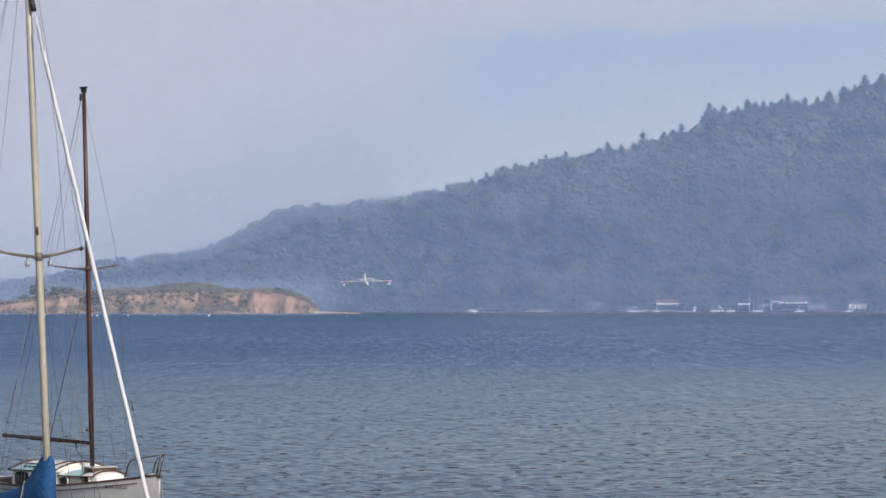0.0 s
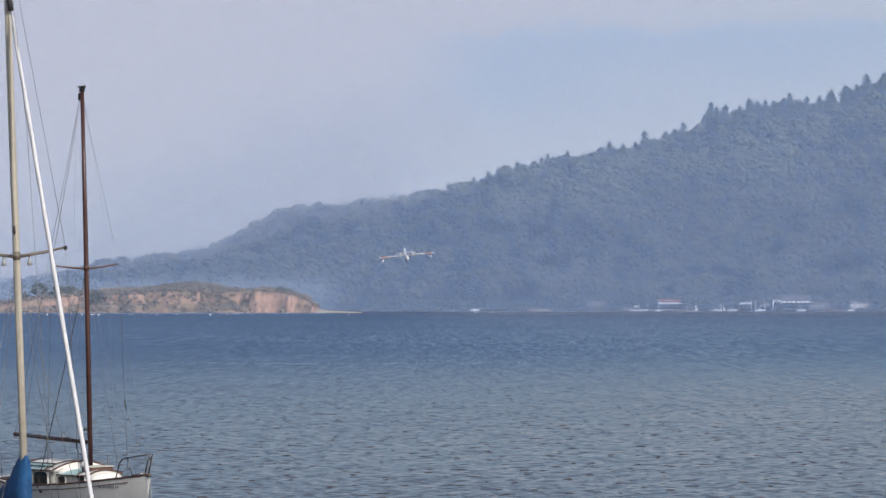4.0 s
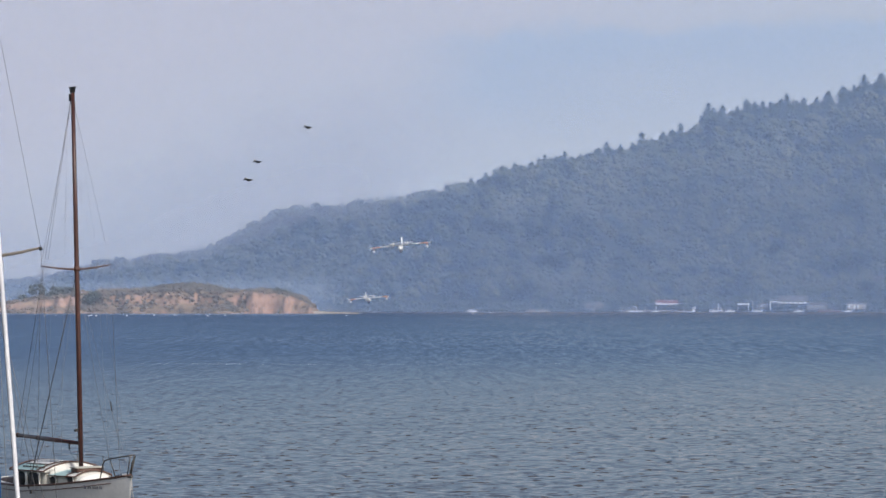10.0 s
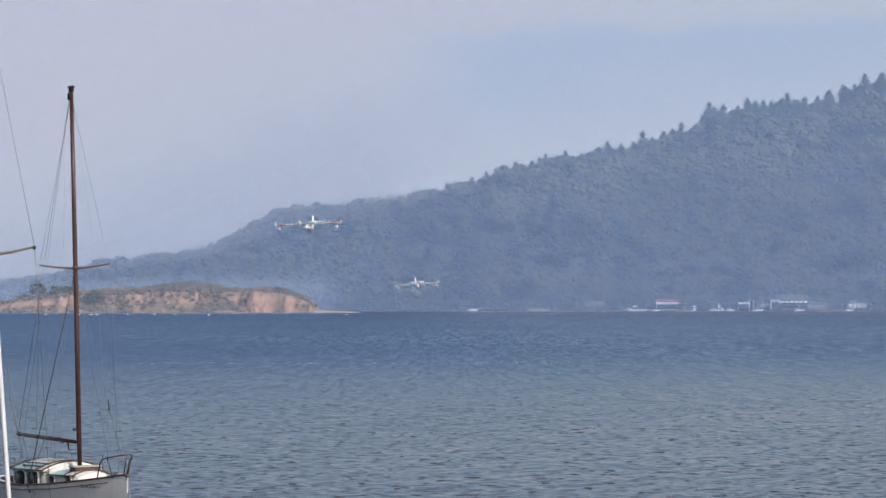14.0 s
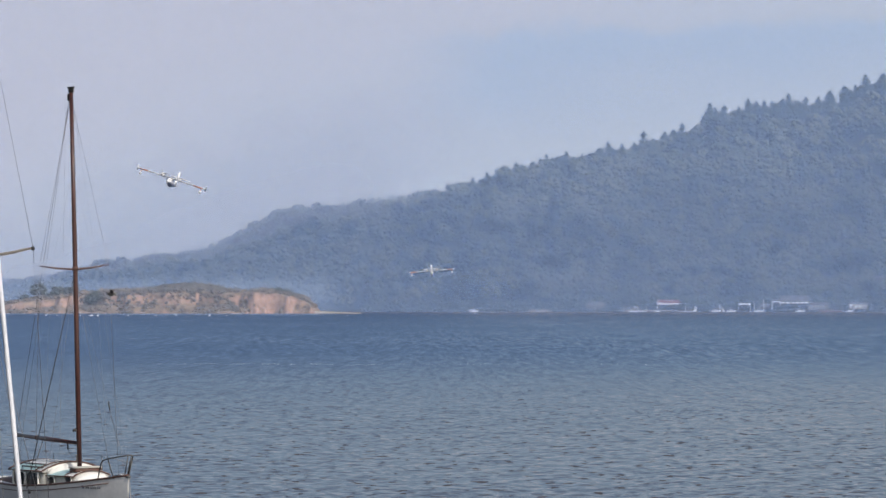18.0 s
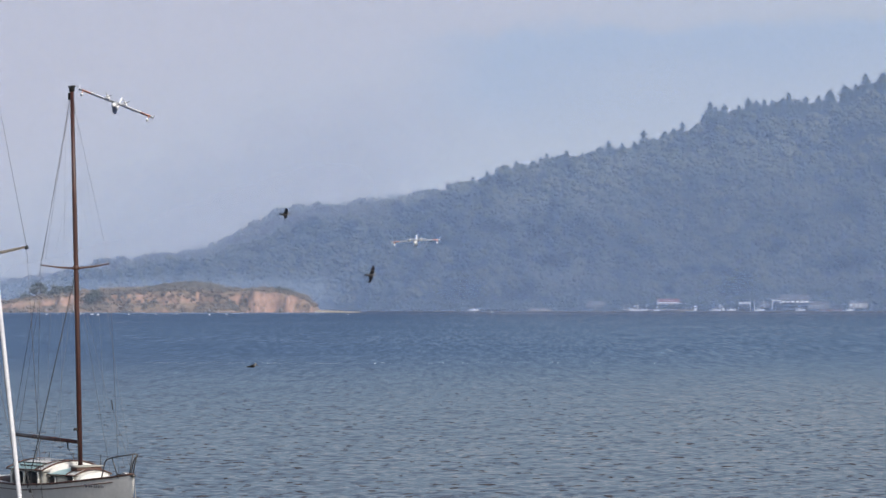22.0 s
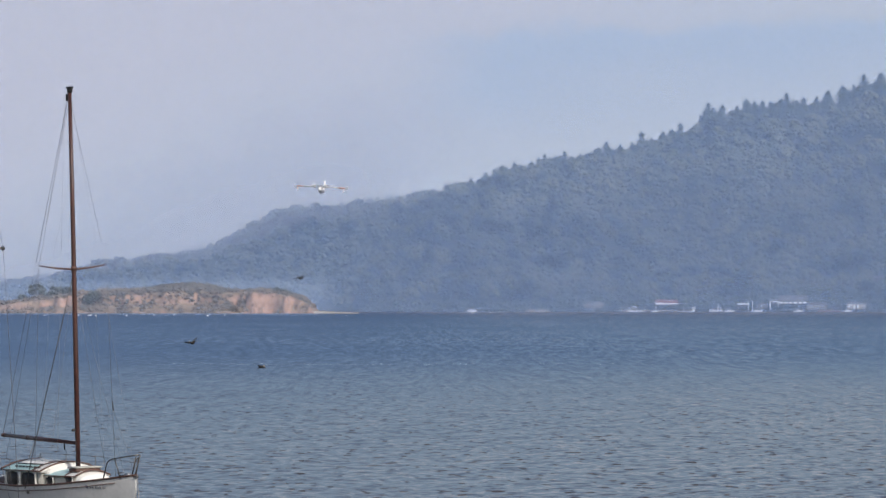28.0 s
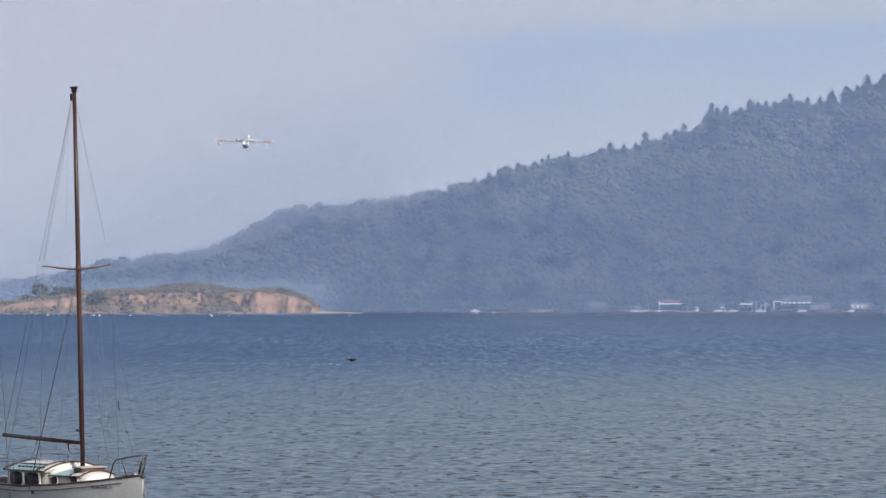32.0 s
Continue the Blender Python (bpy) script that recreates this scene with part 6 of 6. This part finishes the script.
def motions():
    # the bay's waves run slowly towards the near shore
    walk(water, [(0.0, pose(0, 0, 0)), (32.0, pose(1.5, -24.0, 0))])
    rows = [
    (0, -9.165, 125.84, 0, 1.2, 0, -56.49), (1, -9.17, 125.84, 0, 1.2, 0, -58.03), (2, -9.191, 125.84, 0, 1.2, 0, -59.04),
    (3, -9.226, 125.84, 0, 1.2, 0, -59.88), (4.5, -9.267, 125.84, 0, 1.2, 0, -61.36), (6, -9.305, 125.84, 0, 1.2, 0, -62.72),
    (7, -9.33, 125.84, 0, 1.2, 0, -63.76), (8, -9.357, 125.84, 0, 1.2, 0, -64.25), (9, -9.395, 125.84, 0, 1.2, 0, -64.45),
    (10, -9.433, 125.84, 0, 1.2, 0, -64.76), (11, -9.453, 125.84, 0, 1.2, 0, -65.34), (12, -9.469, 125.84, 0, 1.2, 0, -65.71),
    (13, -9.485, 125.84, 0, 1.2, 0, -65.54), (14.5, -9.493, 125.84, 0, 1.2, 0, -65.63), (16.5, -9.542, 125.84, 0, 1.2, 0, -64.71),
    (18, -9.515, 125.84, 0, 1.2, 0, -65.05), (20, -9.516, 125.84, 0, 1.2, 0, -63.99), (22, -9.498, 125.84, 0, 1.2, 0, -63.32),
    (24, -9.501, 125.84, 0, 1.2, 0, -62.46), (26.5, -9.501, 125.84, 0, 1.2, 0, -61.54), (28, -9.503, 125.84, 0, 1.2, 0, -60.91),
    (30, -9.502, 125.84, 0, 1.2, 0, -60.25), (32, -9.481, 125.84, 0, 1.2, 0, -59.78),
    ]
    carry(sailboat, rows)
    rows = [
    (0, -6.183, 76.5, 0, 1.4, 0, -50), (1, -6.3, 76.5, 0, 1.4, 0, -53), (2, -6.39, 76.5, 0, 1.4, 0, -56),
    (3, -6.489, 76.5, 0, 1.4, 0, -59), (4.5, -6.642, 76.5, 0, 1.4, 0, -63.9), (6, -6.768, 76.5, 0, 1.4, 0, -68.4),
    (7.5, -6.912, 76.5, 0, 1.4, 0, -72.3), (9, -7.011, 76.5, 0, 1.4, 0, -75.5), (11, -7.11, 76.5, 0, 1.4, 0, -77.3),
    (13, -7.173, 76.5, 0, 1.4, 0, -77.8), (16, -7.182, 76.5, 0, 1.4, 0, -75.3), (19, -7.2, 76.5, 0, 1.4, 0, -72.8),
    (23, -7.326, 76.5, 0, 1.4, 0, -71.6), (28, -7.623, 76.5, 0, 1.4, 0, -71.3), (32, -7.821, 76.5, 0, 1.4, 0, -70.8),
    ]
    carry(sloop, rows)
    rows = [
    (0, -43.19, 2701, 18.18, 1, -3, -85.3), (1, -36.48, 2656.4, 21.34, 2.3, -3, -85.4),
    (2, -30.19, 2611.8, 24.61, 3.7, -3, -86), (3, -24.99, 2567.2, 28.07, 5, -3, -86.5),
    (4, -20.13, 2522.6, 30.51, 6, -3, -86.8), (5, -15.86, 2478, 31.42, 7, -3, -87.5),
    (6, -13.02, 2433.4, 31.95, 6.2, -3, -88.4), (7, -11.39, 2388.8, 32.27, 6.2, -3, -89.6),
    (8, -11.75, 2344.2, 32.32, 6.2, -3, -91.1), (9, -14.53, 2299.6, 32.23, 6.1, -3, -92.8),
    (10, -19.63, 2255, 32.81, 6, -3.1, -94.4), (11, -26.97, 2210.4, 34.22, 6.3, -3.2, -95.6),
    (12, -35.52, 2165.8, 35.65, 6.2, -3.4, -96.6), (13, -45.93, 2121.2, 37.2, 5.8, -3.5, -97.8),
    (14, -58.16, 2076.6, 39.41, 2.4, -4.1, -98.8), (15, -71.64, 2032, 42.84, -1.5, -4.8, -99.6),
    (16, -86.07, 1987.4, 46.3, -8.5, -5.4, -99.1), (17, -98.14, 1942.8, 50.56, -14, -6, -97.5),
    (18, -107.81, 1898.2, 54.76, -18, -6.7, -95.9), (19, -114.94, 1853.6, 59.02, -22, -7.3, -93.9),
    (20, -119.02, 1809, 63.72, -22.5, -8, -91.7), (21, -119.83, 1764.4, 69.52, -23, -8.7, -89.5),
    (22, -117.71, 1719.8, 76.72, -21.5, -9.3, -87.4), (23, -112.34, 1675.2, 84.89, -20, -10, -85.1),
    (24, -103.87, 1630.6, 93.72, -22, -10.1, -83), (25, -92.05, 1586, 102.77, -24, -10.2, -81.6),
    (26, -79.58, 1541.4, 111.6, -24, -10.3, -81.6), (27, -67.62, 1496.8, 119.17, -24, -10.4, -82),
    (28, -56.49, 1452.2, 126.03, -24, -10.6, -82.5), (29, -45.93, 1407.6, 132.27, -24, -10.7, -82.9),
    (30, -35.92, 1363, 137.87, -24, -10.8, -83.4), (31, -26.99, 1318.4, 142.46, -24, -10.9, -84),
    (32, -18.58, 1273.8, 146.44, -24, -11, -84.1),
    ]
    carry(plane_lead, rows)
    rows = [
    (0, -169.27, 3746.8, 6.6, 0, -3, -80.5), (1, -156.51, 3705.6, 6.7, 0, -3, -80.6),
    (2, -143.99, 3664.4, 6.79, 0, -3, -80.8), (3, -131.71, 3623.2, 6.89, 0, -3, -81),
    (4, -119.68, 3582, 6.97, 0, -3, -81.3), (5, -108.31, 3540.8, 7.17, 0, -3, -81.6),
    (6, -97.17, 3499.6, 7.36, 1, -3, -82.3), (7, -87.73, 3458.4, 8.7, 1, -3, -82),
    (8, -75.74, 3417.2, 8.45, 1.5, -3, -80.9), (9, -63.2, 3376, 8.82, 2.5, -3, -80.9),
    (10, -51.26, 3334.8, 9.79, 4.8, -3, -81.4), (11, -40.05, 3293.6, 11.78, 3, -3, -82.3),
    (12, -30.77, 3252.4, 14.14, 3.8, -3, -83.7), (13, -23.3, 3211.2, 16.7, 3.8, -3, -84.8),
    (14, -17.13, 3170, 18.18, 4.3, -3.1, -85.7), (15, -11.92, 3128.8, 19.73, 4.6, -3.2, -86.7),
    (16, -8.54, 3087.6, 20.74, 5, -3.3, -88.4), (17, -7.67, 3046.4, 23.41, 5, -3.4, -89.6),
    (18, -7.6, 3005.2, 26.23, 5, -3.5, -90.2), (19, -8.07, 2964, 29.72, 4.4, -3.6, -90.8),
    (20, -9.6, 2922.8, 33.28, 3.5, -3.7, -91.7), (21, -12.54, 2881.6, 37.51, 4, -3.8, -92.7),
    (22, -16.75, 2840.4, 42.15, 3, -3.9, -93.6), (23, -22.04, 2799.2, 46.57, 3, -4, -94.9),
    (24, -29.68, 2758, 51.04, 2, -4.1, -96.2), (25, -38.45, 2716.8, 56.03, 0.2, -4.2, -96.7),
    (26, -47.53, 2675.6, 61.2, -0.8, -4.3, -96.5), (27, -55.58, 2634.4, 64.49, -2, -4.4, -96.7),
    (28, -65.38, 2593.2, 68.41, -3.2, -4.6, -97.4), (29, -75.26, 2552, 72.61, -4.6, -4.7, -97),
    (30, -84.02, 2510.8, 76.82, -6.2, -4.8, -96.5), (31, -92.57, 2469.6, 81.59, -1.5, -4.9, -96.6),
    (32, -101.55, 2428.4, 87.51, -1.8, -5, -96.8),
    ]
    carry(plane_second, rows)
    rise = ((0, -3), (19.3, -3), (19.4, -0.7), (19.5, 0), (19.6, -0.1), (19.8, -0.25), (20.0, -0.4), (20.3, -0.9), (20.7, -3), (32, -3))
    walk(spray_mound, [(t, pose(0, 0, z)) for t, z in rise])
    for side, jet in zip((-1, 1), spray_jets):
        rise = ((0, -3), (19.4, -3), (19.5, -1.0), (19.6, -0.15), (19.7, 0.05), (19.8, 0.0), (20.0, -0.2), (20.3, -0.8), (21, -3), (32, -3))
        walk(jet, [(t, pose(side * max(0, min(t, 20.5) - 19.5) * 0.5, 0, z)) for t, z in rise])
    rise = ((0, -3), (19.4, -3), (19.6, 0.0), (21.0, 0.0), (22.5, -0.08), (26, -3), (32, -3))
    walk(foam_patch, [(t, pose(0, 0, z)) for t, z in rise])
    walk(spray, [(t, pose(x, 3440, z)) for t, x, z in ((0, -96, -14), (6.2, -96, -12), (7.5, -88, 0), (9, -80, 0), (10.5, -74, -0.5), (12.5, -72, -5), (15, -72, -14), (32, -72, -14))])
    spin(plane_lead, 77.0)
    spin(plane_second, 71.0)
    rows = [
    (0, 149.7, 588, 30.51, 0, 2, -156), (6, 42.01, 540, 26.47, 0, 1, -154), (6.5, 33.88, 536, 26.26, 0, 2, -154),
    (7, 25.96, 532, 25.68, 0, 3, -153), (7.5, 18.27, 528, 24.95, 0, 5, -152), (8, 10.93, 524, 23.9, 0, 8, -152),
    (8.5, 3.37, 520, 22.05, 0, 10, -152), (9, -4.32, 516, 20.16, 0, 8, -153), (9.5, -12.32, 512, 19.08, 0, 4, -154),
    (10, -20.49, 508, 18.76, 0, -0, -153), (10.5, -28.03, 504, 19.24, 0, -2, -151), (11, -35.17, 500, 19.54, 0, 2, -151),
    (11.5, -42.36, 496, 18.42, 0, 6, -151), (32, -228.42, 332, 10.15, 0, 2, -139),
    ]
    carry(pelicans[0], rows)
    flap(pelicans[0], 2.6, [[5.5, 12.5, 24]], -3)
    rows = [
    (0, 165.83, 593, 30.93, 0, 1, -158), (6, 48.36, 545, 27.63, 0, 2, -157), (6.5, 38.84, 541, 27.21, 0, 1, -156),
    (7, 30, 537, 27.13, 0, 1, -155), (7.5, 21.45, 533, 26.64, 0, 3, -155), (8, 13.12, 529, 25.51, 0, 5, -155),
    (8.5, 4.39, 525, 24.68, 0, 6, -154), (9, -3.81, 521, 23.31, 0, 7, -154), (9.5, -11.71, 517, 21.95, 0, 6, -153),
    (10, -19.72, 513, 20.82, 0, 4, -154), (10.5, -27.83, 509, 20.21, 0, 2, -153), (11, -35.28, 505, 20.04, 0, 1, -151),
    (11.5, -42.32, 501, 19.72, 0, 2, -150), (32, -231.54, 337, 11.01, 0, 2, -139),
    ]
    carry(pelicans[1], rows)
    flap(pelicans[1], 2.4, [[5.5, 12.5, 24]], -3)
    rows = [
    (0, 181.33, 608, 31.97, 0, 1, -159), (6.5, 46.79, 556, 28.34, 0, 0, -157), (7, 37.39, 552, 28.25, 0, 1, -156),
    (7.5, 28.57, 548, 27.75, 0, 2, -156), (8, 19.67, 544, 27.29, 0, 3, -156), (8.5, 10.68, 540, 26.62, 0, 3, -155),
    (9, 2.14, 536, 25.9, 0, 3, -155), (9.5, -6.48, 532, 25.43, 0, 2, -155), (10, -14.77, 528, 25.06, 0, 2, -154),
    (10.5, -22.91, 524, 24.65, 0, 3, -154), (11, -30.88, 520, 23.96, 0, 5, -153), (11.5, -38.73, 516, 22.82, 0, 5, -153),
    (12, -46.59, 512, 22.18, 0, 3, -153), (32, -239.03, 352, 12.06, 0, 2, -140),
    ]
    carry(pelicans[2], rows)
    flap(pelicans[2], 2.5, [[5.5, 12.5, 24]], -3)
    rows = [
    (0, -171.86, 419.28, 20.57, 0, 3, 0), (16.5, -41.63, 419.28, 12.43, 0, 16, 0), (17, -37.54, 419.28, 10.95, 0, 18, 0),
    (17.5, -33.47, 419.28, 9.08, 0, 22, 0), (18, -29.13, 419.28, 6.47, 0, 20, 0), (18.3, -26.37, 419.28, 5.42, 0, 15, 0),
    (18.6, -23.63, 419.28, 4.63, 12, 17, -12), (19, -19.93, 419.28, 2.71, 32, 22, -28), (19.3, -17.81, 419.28, 0.59, 10, 62, -20),
    (19.6, -17.08, 419.28, 0.1, 0, -6, 0), (20, -16.98, 419.28, 0.03, 0, -6, 0), (20.4, -16.88, 419.28, 0.03, 0, -6, 0),
    (21, -16.94, 419.28, 0.03, 0, -6, 0), (23, -16.64, 419.28, 0.03, 0, -6, 0), (25.5, -16.71, 419.28, 0.03, 0, -6, 0),
    (27, -16.69, 419.28, 0.03, 0, -6, 0), (27.5, -16.77, 419.28, 0.29, 0, -6, 0), (27.8, -16.52, 419.28, 0.34, 0, -6, 0),
    (28, -15.75, 419.28, 0.1, 0, 15, 58), (28.3, -15.21, 419.28, 0.1, 0, 15, 58), (28.6, -14.67, 419.28, 0.14, 0, 15, 58),
    (29, -13.1, 419.28, 0.02, 0, 15, 58), (29.4, -11.86, 419.28, 0.33, 0, 15, 58), (29.7, -10.91, 419.28, 0.3, 0, 15, 58),
    (30, -9.91, 419.29, 0.3, 0, 15, 58), (30.3, -8.93, 419.3, 0.39, 0, 15, 58), (30.6, -8.14, 419.38, 0.49, 0, 15, 58),
    (31, -7.26, 419.87, 0.59, 0, -4, 70), (31.3, -6.98, 420.88, 0.67, 0, -6, 95), (31.6, -7.34, 421.9, 0.71, 0, -1, -236),
    (32, -8.24, 422.39, 0.7, 0, 0, -209),
    ]
    carry(pelicans[3], rows)
    flap(pelicans[3], 2.0, [[16.0, 17.6, 30], [18.2, 18.8, 30], [27.2, 30.9, 26]], -8, -math.pi / 2)
    rows = [
    (0, -221.66, 440, 18.24, -0, 2, 0), (18.2, -42.74, 440, 10.7, -0, 4, 0), (18.6, -38.67, 440.01, 10.33, -0, 6, 0),
    (19, -34.64, 440.01, 9.62, -0, 6, 0), (19.3, -31.53, 440.02, 9.25, -0, 5, 0), (19.6, -28.38, 440.03, 8.94, -0, 3, 0),
    (20, -24.7, 440.05, 8.79, -1, 2, 0), (20.4, -21.04, 440.09, 8.63, -4, 1, 1), (20.8, -17.35, 440.16, 8.68, -14, 0, 2),
    (21.5, -11, 440.46, 8.45, -47, 3, 5), (22, -6.73, 440.98, 8.14, -46, 5, 11), (22.5, -2.81, 442.04, 7.53, -27, 6, 23),
    (23, 0.56, 444.09, 7.1, -19, 8, 45), (23.4, 2.39, 446.78, 6.53, -22, 13, 66), (23.8, 3.41, 450.52, 5.89, -26, 18, 79),
    (24.2, 3.99, 455, 5.39, -28, 21, 90), (24.6, 3.45, 459.48, 5.01, -26, 21, 101), (25, 2.45, 463.22, 4.68, -22, 20, 112),
    (25.5, 0.13, 466.42, 4.47, -14, 21, 133), (26.5, -8.27, 469.15, 3.28, -4, 22, 141), (27.5, -18.85, 469.81, 2.31, -12, 21, 143),
    (27.8, -22.22, 469.88, 1.99, -12, 21, 144), (28, -24.4, 469.91, 1.82, -12, 19, 144), (28.3, -28.22, 469.95, 1.72, -12, 18, 145),
    (28.6, -32.09, 469.97, 1.59, -12, 17, 145), (29, -36.96, 469.98, 1.91, -12, 16, 145), (29.4, -42.55, 469.99, 1.75, -12, 17, 145),
    (29.8, -48.29, 469.99, 1.99, -0, 16, 145), (32, -77.52, 470, 1.38, -0, 18, 145),
    ]
    carry(pelicans[4], rows)
    flap(pelicans[4], 2.3, [[18.0, 20.0, 25], [27.9, 29.8, 14]], 2)
    rows = [
    (0, -228.38, 460, 23.8, -0, 2, 0), (19.2, -41.48, 460, 15.48, -0, 4, 0), (19.6, -37.52, 460.01, 15.11, -0, 5, 0),
    (20, -33.35, 460.01, 14.56, -0, 3, 0), (20.4, -29.29, 460.03, 14.51, -0, -1, 0), (20.8, -25.66, 460.05, 14.67, -0, -1, 1),
    (21.5, -19.5, 460.14, 14.49, -6, 3, 2), (22, -15.26, 460.29, 14.1, -26, 6, 3), (22.5, -10.84, 460.63, 13.41, -54, 6, 7),
    (23, -6.26, 461.32, 12.81, -54, 9, 14), (23.4, -3.18, 462.36, 12.12, -36, 12, 25), (23.8, -0.37, 464.09, 11.86, -24, 17, 44),
    (24.2, 1.4, 466.78, 11.49, -23, 21, 67), (24.6, 2.43, 470.52, 11.14, -26, 21, 80), (25, 2.79, 475, 10.81, -28, 20, 90),
    (25.5, 2.11, 480.5, 10.6, -25, 20, 99), (26.5, -2.74, 487.29, 9.78, -12, 22, 114), (27.5, -9.79, 489.37, 8.92, -9, 23, 138),
    (27.8, -12.56, 489.6, 8.58, -9, 23, 141), (28, -14.42, 489.71, 8.29, -9, 23, 142), (28.3, -17.54, 489.81, 7.95, -9, 22, 143),
    (28.6, -20.78, 489.88, 7.65, -9, 21, 144), (29, -25.22, 489.94, 7.4, -9, 20, 144), (29.4, -29.71, 489.97, 7.01, -9, 22, 145),
    (29.7, -32.98, 489.98, 6.62, -0, 23, 145), (30, -36.03, 489.99, 6.22, -0, 23, 145), (30.3, -38.85, 489.99, 5.82, -0, 23, 145),
    (30.6, -42.72, 489.99, 5.36, -0, 22, 145), (31, -48.65, 490, 4.84, -0, 21, 145), (32, -60.18, 490, 3.97, -0, 20, 145),
    ]
    carry(pelicans[5], rows)
    flap(pelicans[5], 2.2, [[19.0, 21.2, 20]], 2)


motions()
